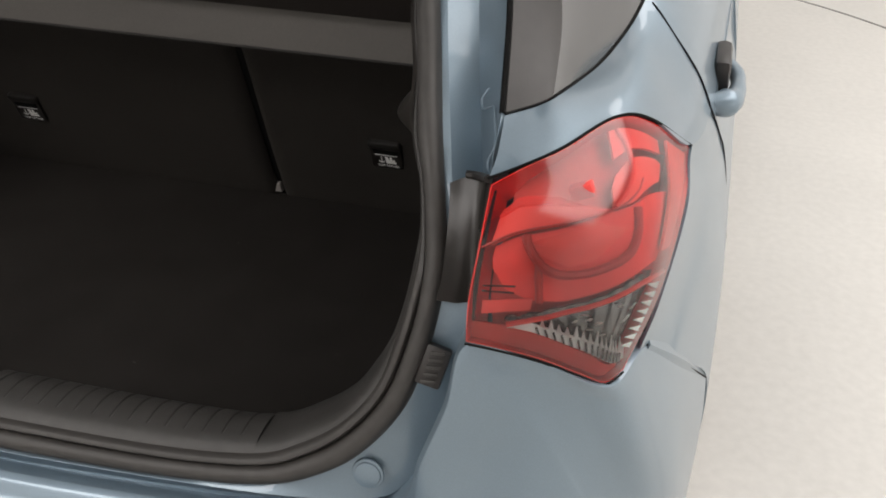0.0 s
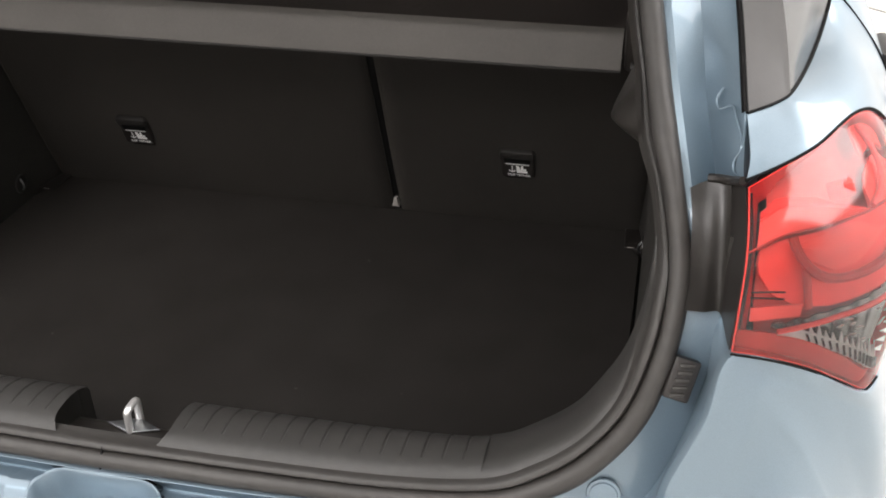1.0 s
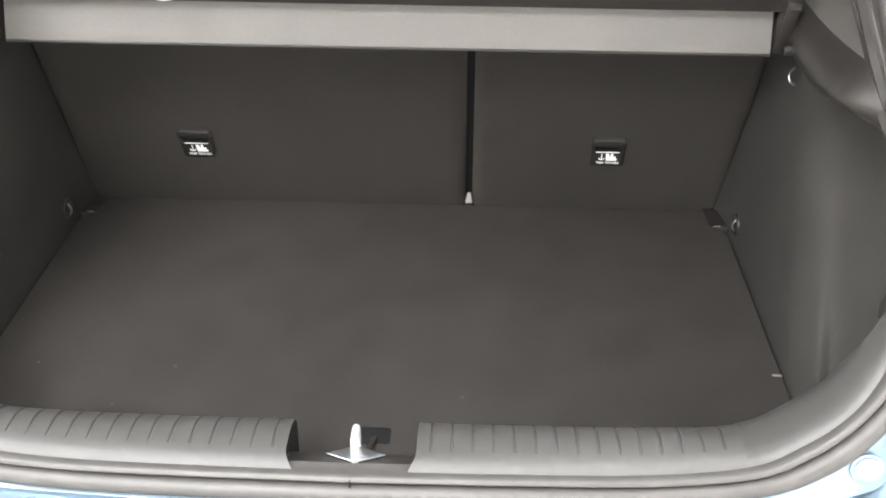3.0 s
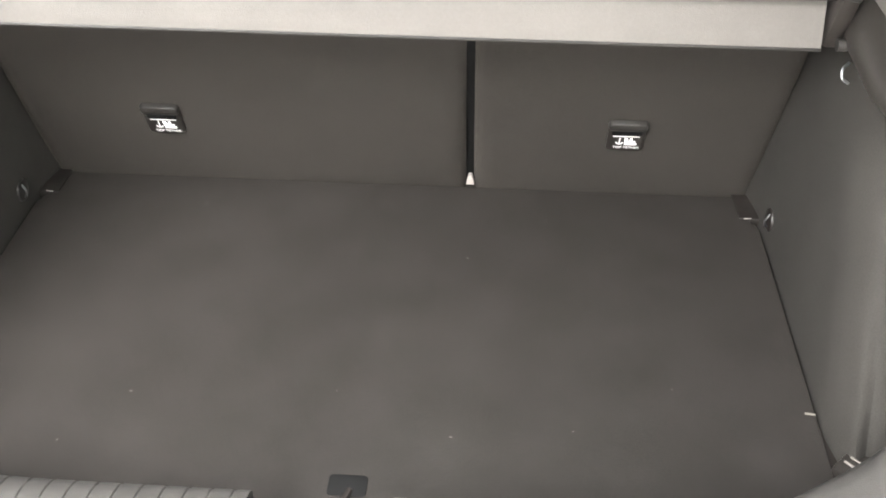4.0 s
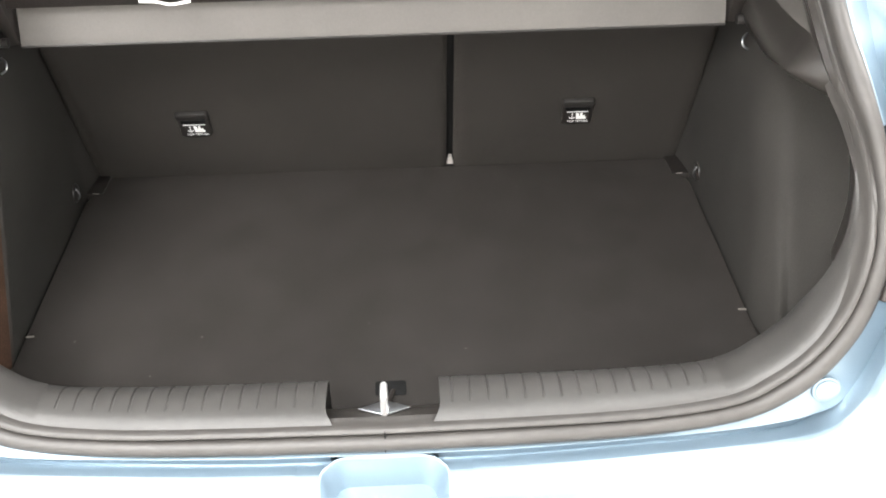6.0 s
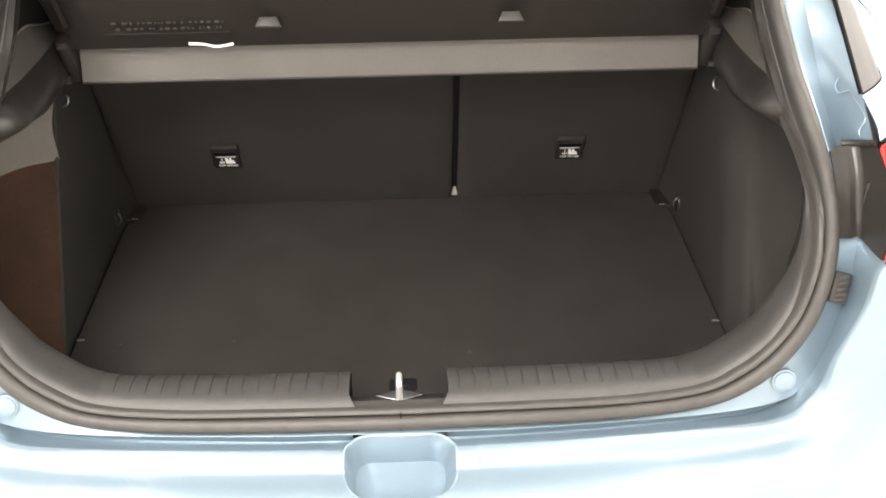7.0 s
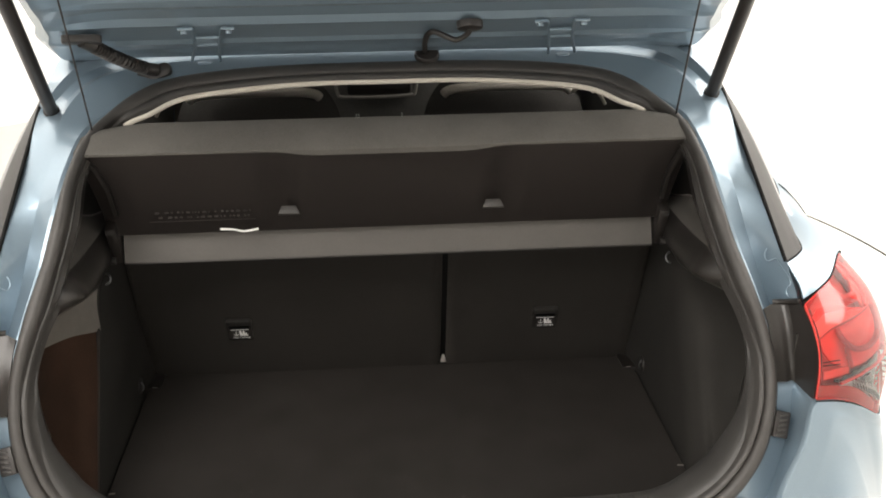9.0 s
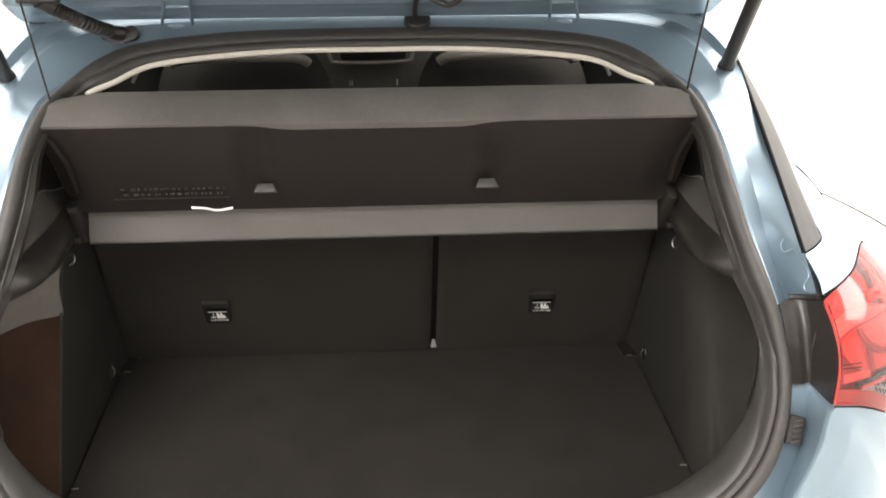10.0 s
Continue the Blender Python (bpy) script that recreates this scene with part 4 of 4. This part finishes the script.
    U = [[(x + .045 - .03 * (k == 7), y + .01, z - .022) for k, (x, y, z) in enumerate(low)], low,
         [(.496, .70, 1.01), (.495, .53, 1.015), (.492, .45, 1.018), (.486, .35, 1.022), (.479, .27, 1.026), (.4745, .197, 1.034), (.479, .153, 1.041), (.514, .108, 1.047)],
         [(.503, .70, 1.04), (.503, .54, 1.05), (.502, .43, 1.053), (.501, .34, 1.054), (.500, .27, 1.058), (.498, .21, 1.065), (.499, .165, 1.071), (.509, .128, 1.077)],
         [(.535, .70, 1.035), (.535, .55, 1.038), (.533, .47, 1.056), (.530, .39, 1.083), (.525, .30, 1.092), (.515, .24, 1.095), (.506, .20, 1.10), (.512, .18, 1.095)],
         [(.540, .70, 1.12), (.538, .57, 1.16), (.535, .49, 1.17), (.528, .41, 1.18), (.520, .35, 1.18), (.508, .31, 1.175), (.500, .29, 1.175), (.505, .27, 1.178)],
         [(.50, .70, 1.25), (.50, .62, 1.255), (.495, .54, 1.255), (.49, .47, 1.25), (.483, .42, 1.245), (.475, .38, 1.24), (.474, .36, 1.235), (.485, .335, 1.226)]]
    ug = net(U[:4], 8, 14)
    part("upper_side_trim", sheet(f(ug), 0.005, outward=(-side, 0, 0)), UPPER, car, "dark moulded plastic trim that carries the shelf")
    part("pillar_trim", sheet(f(net(U[3:5], 5, 5)), 0.005, outward=(-side, 0, 0)), PILLARLIT, car, "pillar panel, its grey raised for facing up")
    # Black sheet stands in for the dark open space above the panel.
    part("pillar_trim", sheet(f(net(U[4:], 5, 5)), 0.005, outward=(-side, 0, 0)), BLACK, car)
    # Pale tube paints the bright line along the panel's top edge.
    part("panel_edge_glint", tube(f(crom([(.533, .56, 1.036), (.5325, .47, 1.058), (.5295, .39, 1.0845), (.5245, .32, 1.092)], 5)), 0.0016, 6), PALE, car)
    part("lining_clip", tube(f(crom([(.508, .42, .966), (.501, .415, .961), (.501, .41, .953), (.509, .41, .947)], 4)), 0.0016, 8), STEEL, car)

# ---- the raised parcel shelf ----
shelf = thing("parcel_shelf", (0, 0.40, 1.0), "dark felt parcel shelf raised on two cords behind the rear seats", "parcel shelf")
xs = np.linspace(-0.492, 0.492, 83)


def shelf_low(x):
    """The lower rear edge, with the long shallow scallop in the middle."""
    k = 1 / (1 + math.exp((abs(x - 0.0) - 0.155) / 0.012))
    return k


g = []
for x in xs:
    k = shelf_low(x)
    fold = 0.45 * max(0.0, abs(x) - 0.425)
    groove = 0.018 / (1 + math.exp((abs(abs(x) - 0.185) - 0.020) / 0.003))
    g.append([(x, .392, 1.046), (x, .372 + groove * .15 + fold, 1.070), (x, .338 + groove + fold, 1.118), (x, .305 + groove + fold * .8, 1.168), (x, .278 + .006 * k + fold * .35, 1.208 - .004 * k), (x, .270 + .004 * k, 1.2215 - .009 * k)])
part("underside", sheet(g, 0.012, outward=(0, -1, -0.5)), SHELFMAT, shelf, "moulded underside, darkened for the shade it faces")
g = []
for x in xs:
    k = shelf_low(x)
    e = max(0.0, (abs(x) - 0.40) / 0.092)
    g.append([(x, .270 + .004 * k, 1.2217 - .009 * k), (x, .268, 1.226 - .003 * k), (x, .272, 1.2295), (x * 0.985, .300 - 0.0 * e, 1.2475 + .008 * (1 - e * e) - .002 * e), (x * 0.97, .318, 1.2535 + .008 * (1 - e * e) - .006 * e), (x * .97, .328, 1.250 + .006 * (1 - e * e) - .006 * e)])
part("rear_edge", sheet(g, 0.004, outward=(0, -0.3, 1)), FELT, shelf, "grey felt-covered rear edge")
g = [[(x, .328, 1.251), (x, .39, 1.16), (x, .44, 1.06), (x, .445, 1.03)] for x in np.linspace(-.475, .475, 20)]
part("top_side", sheet(g, 0.003), FELT, shelf)
g = [[(x, .399, .9905), (x, .400, .996), (x, .402, 1.002), (x, .408, 1.018), (x, .414, 1.034), (x, .4155, 1.040), (x, .414, 1.046), (x, .408, 1.052)] for x in np.linspace(-.468, .468, 30)]
part("front_band", sheet(g, 0.003, outward=(0, -1, 0.3)), BAND, shelf, "front hinge strip, its grey lifted for the light on it")
part("band_edge", tube([(-.468, .399, .9895), (0, .399, .989), (.468, .399, .9895)], 0.002, 6), DARKTRIM, shelf)
for side in (1, -1):
    ear = part("hinge_ear", box((.481 * side, .405, 1.030), (0.02, 0.03, 0.085), 0.006, pose(0, 0, 0, 25)), BLACK, shelf, "black plastic hinge ear")
    part("pin", disc((.480 * side, .39, 1.0), 0.0065, 0.012, (side, 0, 0), 0.002, 16), DARKTRIM, ear)
    part("pin", disc((.478 * side, .382, 1.055), 0.005, 0.012, (side, -0.2, 0), 0.0015, 16), DARKTRIM, ear)
    part("side_flange", sheet(np.array([[(.492 * side, .27, 1.222), (.470 * side, .285, 1.195), (.462 * side, .315, 1.15), (.466 * side, .36, 1.09)], [(.478 * side, .322, 1.248), (.475 * side, .34, 1.215), (.470 * side, .37, 1.165), (.472 * side, .41, 1.10)]]), 0.006), BLACK, shelf)
    part("cord_hook", box((.470 * side, .335, 1.190), (0.010, 0.012, 0.022), 0.003, pose(0, 0, 0, 30)), BLACK, shelf)
    part("clip", plate([(-.0185, 0), (.0185, 0), (.012, .0145), (-.012, .0145)], 0.008, Matrix.Translation((.172 * side, .338, 1.092)) @ pose(0, 0, 0, 58), 0.002), RUBBER, shelf, "pale trapezoid clip")
    part("cord", tube([(.470 * side, .318, 1.245), (.463 * side, .235, 1.40), (.458 * side, .165, 1.53)], 0.0016, 6), BLACK, shelf, "thin black lifting cord")
part("paper_tag", sheet(crom([[(-.290, 0.3495, 1.0690), (-.290, 0.3505, 1.0650)], [(-.268, 0.3475, 1.0680), (-.268, 0.3485, 1.0645)], [(-.250, 0.3455, 1.0650), (-.250, 0.3465, 1.0615)], [(-.226, 0.3475, 1.0680), (-.226, 0.3485, 1.0640)]], 5), 0.0008), WHITE, shelf, "small white paper tag")
tm = Matrix.Translation((-.316, .3435, 1.0965)) @ pose(0, 0, 0, 55)
b = plate(rounded(.176, .0011, .0004, 1), 0.0012, tm @ pose(0, .012, 0))
rnd = random.Random(11)
for y0 in (.0042, -.0042):
    x0 = -.080 + (.006 if y0 < 0 else 0)
    while x0 < .078:
        w = rnd.choice((.003, .004, .006, .009))
        b = merge(b, plate(rounded(w * .8, .0034, .0005, 1), 0.0007, tm @ pose(x0 + w / 2, y0, 0, 0, rnd.uniform(-3, 3), 0)))
        x0 += w + rnd.choice((.002, .002, .003, .007))
b = merge(b, plate(rounded(.176, .0011, .0004, 1), 0.0012, tm @ pose(0, -.011, 0)))
part("moulded_marking", b, SHELFMAT, shelf, smooth=0)

# ---- the raised tailgate ----
A = radians(25)


def gate(x, d, h=0.0):
    """A point of the open tailgate: d metres from its hinge line, h below its inner face."""
    return (x, 0.478 - math.cos(A) * d - math.sin(A) * h * -1 * 0, 1.338 + math.sin(A) * d - h)


GP = [(-.02, .014, .545), (-.006, .0, .562), (.006, -.004, .568), (.02, -.001, .571), (.028, .004, .571), (.055, .007, .568), (.062, .0, .567), (.078, -.002, .564), (.085, .004, .562), (.12, .008, .550),
      (.155, .006, .545), (.165, .016, .544), (.19, .022, .540), (.20, .019, .538), (.255, .006, .530), (.268, .010, .529), (.285, .026, .528), (.36, .03, .522), (.40, .0, .518), (.80, .0, .51), (.93, .02, .49), (.96, .05, .47)]
g = []
for d, h, w in GP:
    row = []
    for s in np.linspace(-1, 1, 61):
        e = max(0.0, (abs(s) - 0.95) / 0.05)
        q = max(0.0, (abs(s) - 0.72) / 0.28)
        row.append(gate(s * w, d - 0.03 * max(0.0, abs(s) - 0.8) / 0.2 * (1 if d < .05 else 0), -h * (1 - q * q) - 0.02 * e * e))
    g.append(row)
tailgate = part("tailgate", sheet(g, 0.05, outward=(0, -.4, -1)), PAINT, car, "raised light blue tailgate, inner side", 11)
for side in (1, -1):
    f = (lambda g: g) if side > 0 else flip
    b = tube(f(crom([(.324, .329, 1.406), (.306, .331, 1.406), (.301, .336, 1.404), (.306, .372, 1.386), (.311, .407, 1.368), (.322, .448, 1.346), (.334, .492, 1.321)], 4)), 0.0028, 8)
    b = tube(f(crom([(.236, .331, 1.405), (.252, .333, 1.405), (.2575, .338, 1.403), (.265, .372, 1.386), (.2725, .409, 1.366), (.279, .448, 1.345), (.285, .492, 1.321)], 4)), 0.0028, 8, bm=b)
    for xa, xb, cy, cz in ((.306, .265, .375, 1.3845), (.3115, .2725, .409, 1.367), (.334, .285, .492, 1.321)):
        b = tube(f([(xa, cy, cz), (xb, cy, cz)]), 0.0026, 8, bm=b)
    h = part("gate_hinge", b, PAINT, tailgate, "folded painted steel hinge")
    for cx, cy, cz in ((.316, .340, 1.401), (.247, .342, 1.400)):
        part("bolt", disc((cx * side, cy, cz), 0.0055, 0.006, (0, -.4, -.9), 0.0015, 12), PAINT, h)
    part("foot_plate", plate(rounded(.024, .012, .005), 0.003, Matrix.Translation((.310 * side, .482, 1.322)) @ pose(0, 0, 0, 20), 0.001), PAINT, h)
base = part("cable_grommet", disc((.071, .476, 1.326), 0.0215, 0.010, (0, -.5, 1), 0.004, 20), BLACK, car, "black rubber cable grommet")
part("cable_grommet", disc((.133, .343, 1.405), 0.021, 0.012, (0, -.42, -.9), 0.004, 20), BLACK, tailgate, "black rubber cable grommet")
part("cable", tube(crom([(.070, .476, 1.330), (0.067, 0.465, 1.338), (0.066, 0.400, 1.371), (0.076, 0.370, 1.386), (0.098, 0.365, 1.378), (0.114, 0.360, 1.374), (0.130, 0.345, 1.386), (0.133, 0.338, 1.397)], 7), 0.0045, 10), BLACK, base)
p = crom([(-.469, .366, 1.380), (-.456, .380, 1.367), (-.436, .400, 1.350), (-.417, .425, 1.334), (-.402, .445, 1.323)], 18)
conduit = part("cable_conduit", tube(p, 0.012, 12, radii=[0.0118 if i % 4 in (1, 2) else 0.0088 for i in range(len(p))]), BLACK, car, "black corrugated cable conduit")
part("boot_end", plate(rounded(.062, .022, .009), 0.012, Matrix.Translation((-.478, .358, 1.394)) @ pose(0, 0, 0, 155), 0.003), BLACK, conduit)
part("collar", tube([(-.478, .356, 1.388), (-.464, .370, 1.376)], 0.0115, 12), BLACK, conduit)
part("boot_end", plate(rounded(.060, .024, .010), 0.010, Matrix.Translation((-.392, .462, 1.310)) @ pose(0, 0, 0, 62, -18, 0), 0.003), BLACK, conduit)
part("collar", tube([(-.404, .443, 1.324), (-.388, .456, 1.318)], 0.0112, 12), BLACK, conduit)
for side in (1, -1):
    a, t2 = Vector((.548 * side, .392, 1.254)), Vector((.512 * side, .06, 1.58))
    strut = part("gas_strut", tube([a + (t2 - a) * 0.03, a + (t2 - a) * 0.75], 0.0108, 14), BLACK, car, "black gas strut")
    part("rod", tube([a + (t2 - a) * 0.7, t2], 0.006, 10), BLACK, strut)
    part("ball_end", tube([a - (t2 - a) * 0.035, a + (t2 - a) * 0.06], 0.0132, 14), BLACK, strut)
    part("ball_stud", disc(a + Vector((0.006 * side, 0.006, -0.006)), 0.0095, 0.020, (side, 0.35, 0), 0.003, 14), DARKTRIM, strut)

# ---- cabin and the rest of the shell ----
g = net([[(x, y, z - 0.035 * (x / .5) ** 2) for x in np.linspace(-.5, .5, 11)] for y, z in ((.47, 1.286), (.50, 1.296), (.6, 1.322), (1.2, 1.40), (2.0, 1.40), (2.4, 1.36))], 4, 1)
part("headliner", sheet(g, 0.01), HEADLINER, car, "beige roof lining")
part("headliner_edge", tube([tuple(p) for p in (in_l * 1.0 + np.array((0, .005, -.0015)))[np.r_[len(in_l) // 2 - 25:len(in_l) // 2 + 26]] * np.array((0.98, 1, 1))], 0.0045, 8), HEADLINER, car)
g = net([[(x, y, z - 0.06 * (x / .6) ** 2) for x in np.linspace(-.55, .55, 13)] for y, z in ((.55, 1.385), (.8, 1.42), (1.3, 1.45), (1.9, 1.44), (2.4, 1.39))], 4, 2)
part("roof", sheet(g, 0.02, outward=(0, 0, 1)), PAINT, car)
for side in (1, -1):
    f = (lambda g: g) if side > 0 else flip
    D = [[(.560, y, 1.335), (.642, y, 1.225), (.728, y, 1.12), (.757, y, 1.065), (.785, y, 1.01), (.805, y, .955), (.83, y, .815), (.846, y, .6), (.825, y, .3)] for y in (.5, .75, 1.0, 1.9, 2.5)]
    part("door", sheet(f(net([r[2:] for r in D[2:]], 4, 4)), 0.004, outward=(side, 0, 0)), PAINT, car)
    panes = [[(.578, .545, 1.298), (.640, .545, 1.205), (.700, .545, 1.110)], [(.566, .75, 1.33), (.644, .75, 1.217), (.714, .75, 1.114)]] + [r[:3] for r in D[2:]]
    part("side_window", sheet(f(net(panes, 3, 3)), 0.0), CLEARGLASS, car)
    F = [[(.728, 2.5, 1.12), (.805, 2.5, .955), (.846, 2.5, .6), (.825, 2.5, .3)], [(.66, 3.0, 1.0), (.79, 3.0, .90), (.84, 3.0, .6), (.82, 3.0, .3)], [(.55, 3.5, .88), (.70, 3.5, .78), (.76, 3.5, .55), (.74, 3.5, .3)], [(.40, 3.76, .72), (.45, 3.78, .65), (.48, 3.8, .5), (.46, 3.76, .3)]]
    part("front_wing", sheet(f(net(F, 5, 4)), 0.004, outward=(side, 0, 0)), PAINT, car)
    part("pillar", tube(f(crom([(.545, .64, 1.352), (.56, 1.0, 1.37), (.56, 1.9, 1.37), (.56, 2.3, 1.33), (.70, 2.75, 1.06)], 5)), 0.03, 8), PAINT, car)
    part("inner_pillar", sheet(f(net([[(.585, 1.0, 1.31), (.625, 1.0, 1.22), (.675, 1.0, 1.10), (.71, 1.0, 1.0)], [(.585, 1.09, 1.31), (.625, 1.09, 1.22), (.675, 1.10, 1.10), (.71, 1.12, 1.0)]], 2, 3)), 0.03, outward=(-side, 0, 0)), DASH, car)
    part("seat_belt", sheet(f([[(.55, 1.05, 1.26), (.60, 1.05, 1.0)], [(.55, 1.09, 1.26), (.60, 1.09, 1.0)]]), 0.003), BLACK, car)
    for y in (0.72, 3.1):
        wheel = part("wheel", disc((.64 * side, y, .30), 0.30, 0.19, (side, 0, 0), 0.03, 48), TYRE, car, "black tyre with a grey rim")
        part("wheel_rim", disc((.825 * side, y, .30), 0.20, 0.012, (side, 0, 0), 0.004, 40), STEEL, wheel)
    # front seat seen over the shelf
    cx = .334 * side
    S = []
    for z, w, d in ((.55, .22, .0), (.75, .235, .0), (.92, .228, .01), (.99, .215, .02), (1.03, .195, .03), (1.055, .172, .04), (1.066, .14, .05)):
        S.append([(cx + w * s, 1.40 + d + 0.05 * abs(s) ** 3, z - 0.0 * s * s) for s in np.linspace(-1, 1, 13)])
    seat = part("front_seat", sheet(net(S, 3, 2), 0.10, outward=(0, -1, 0)), SEATDARK, car, "dark front seat back with a pale shoulder roll")
    T = crom([(cx - .170, 1.400, 1.044), (cx - .158, 1.395, 1.054), (cx - .12, 1.392, 1.061), (cx, 1.39, 1.065), (cx + .12, 1.392, 1.061), (cx + .158, 1.395, 1.054), (cx + .170, 1.400, 1.044)], 6)
    part("shoulder_roll", tube(T, 0.0125, 12), SEATPALE, seat)
# pale pillar covers and belt guides seen over the shelf
for side in (1, -1):
    f = (lambda g: g) if side > 0 else flip
    part("pillar_cover", sheet(f(net([[(.57, .74, 1.143), (.525, .75, 1.174), (.45, .76, 1.205)], [(.54, .745, 1.135), (.50, .755, 1.165), (.44, .765, 1.192)]], 3, 4)), 0.012, outward=(-side, -1, 0)), HEADLINER, car, "beige pillar cover")
    part("belt_guide", tube(f(crom([(.503, 1.10, 1.108), (.497, 1.10, 1.121), (.486, 1.10, 1.126), (.466, 1.10, 1.122), (.450, 1.10, 1.110)], 5)), 0.0055, 8), HEADLINER, car, "pale belt guide")
    part("belt_strip", tube(f([(.532, 1.10, 1.078), (.522, 1.10, 1.096), (.513, 1.10, 1.108)]), 0.0042, 8), HEADLINER, car)
    part("door_trim", sheet(f(net([[(.69, y, 1.11), (.73, y, .955), (.76, y, .6), (.76, y, .32)] for y in (1.0, 1.5, 2.45)], 3, 3)), 0.01, outward=(-side, 0, 0)), DASH, car, "dark door trim panel")
# dashboard with the centre screen
g = net([[(-.7, y, z), (-.35, y, z + .02), (0, y, z + .03), (.35, y, z + .02), (.7, y, z)] for y, z in ((2.25, .55), (2.22, .72), (2.24, .84), (2.30, .90), (2.55, .94), (2.75, .96))], 4, 4)
dash = part("dashboard", sheet(g, 0.02), DASH, car, "grey dashboard")
part("centre_screen", plate(rounded(.215, .05, .012), 0.012, Matrix.Translation((-.003, 2.205, .889)) @ pose(0, 0, 0, 80), 0.004), BLACK, dash)
part("screen_surround", tube(crom([(-.150, 2.19, .915), (-.142, 2.188, .872), (-.122, 2.186, .860), (0, 2.18, .859), (.105, 2.186, .862), (.122, 2.188, .874), (.128, 2.19, .915)], 5), 0.006, 8), PALE, dash)
# Small chrome pieces of unknown use, set below the screen.
for kx in (-.082, -.074, .073):
    part("chrome_bit", tube([(kx, 2.16, .790), (kx, 2.155, .808)], 0.0025, 8), BRIGHT, dash)
part("cabin_floor", sheet([[(x, y, .28) for x in np.linspace(-.8, .8, 6)] for y in np.linspace(.6, 3.0, 6)], 0.03), SEATDARK, car)
part("windscreen", sheet(net([[(x, y, z - .05 * (x / .6) ** 2) for x in np.linspace(-.6, .6, 9)] for y, z in ((2.38, 1.37), (2.65, 1.2), (2.95, 1.02))], 3, 2), 0.0), CLEARGLASS, car)
part("bonnet", sheet(net([[(x * w, y, z - .06 * x * x) for x in np.linspace(-1, 1, 11)] for y, z, w in ((2.9, 1.04, .70), (3.2, .99, .66), (3.5, .92, .58), (3.72, .80, .46), (3.78, .68, .44))], 4, 2), 0.006), PAINT, car)
part("front_bumper", sheet(net([[(-.46, 3.77, z), (-.25, 3.8 + b, z), (0, 3.81 + b, z), (.25, 3.8 + b, z), (.46, 3.77, z)] for z, b in ((.68, 0), (.5, .02), (.3, 0))], 3, 4), 0.01), PAINT, car)
part("underbody", sheet([[(x * w, y, .285) for x in np.linspace(-1, 1, 6)] for y, w in ((-.13, .40), (-.06, .60), (.02, .70), (.15, .76), (.4, .78), (3.0, .78), (3.5, .68), (3.74, .44))], 0.02), BLACK, car)
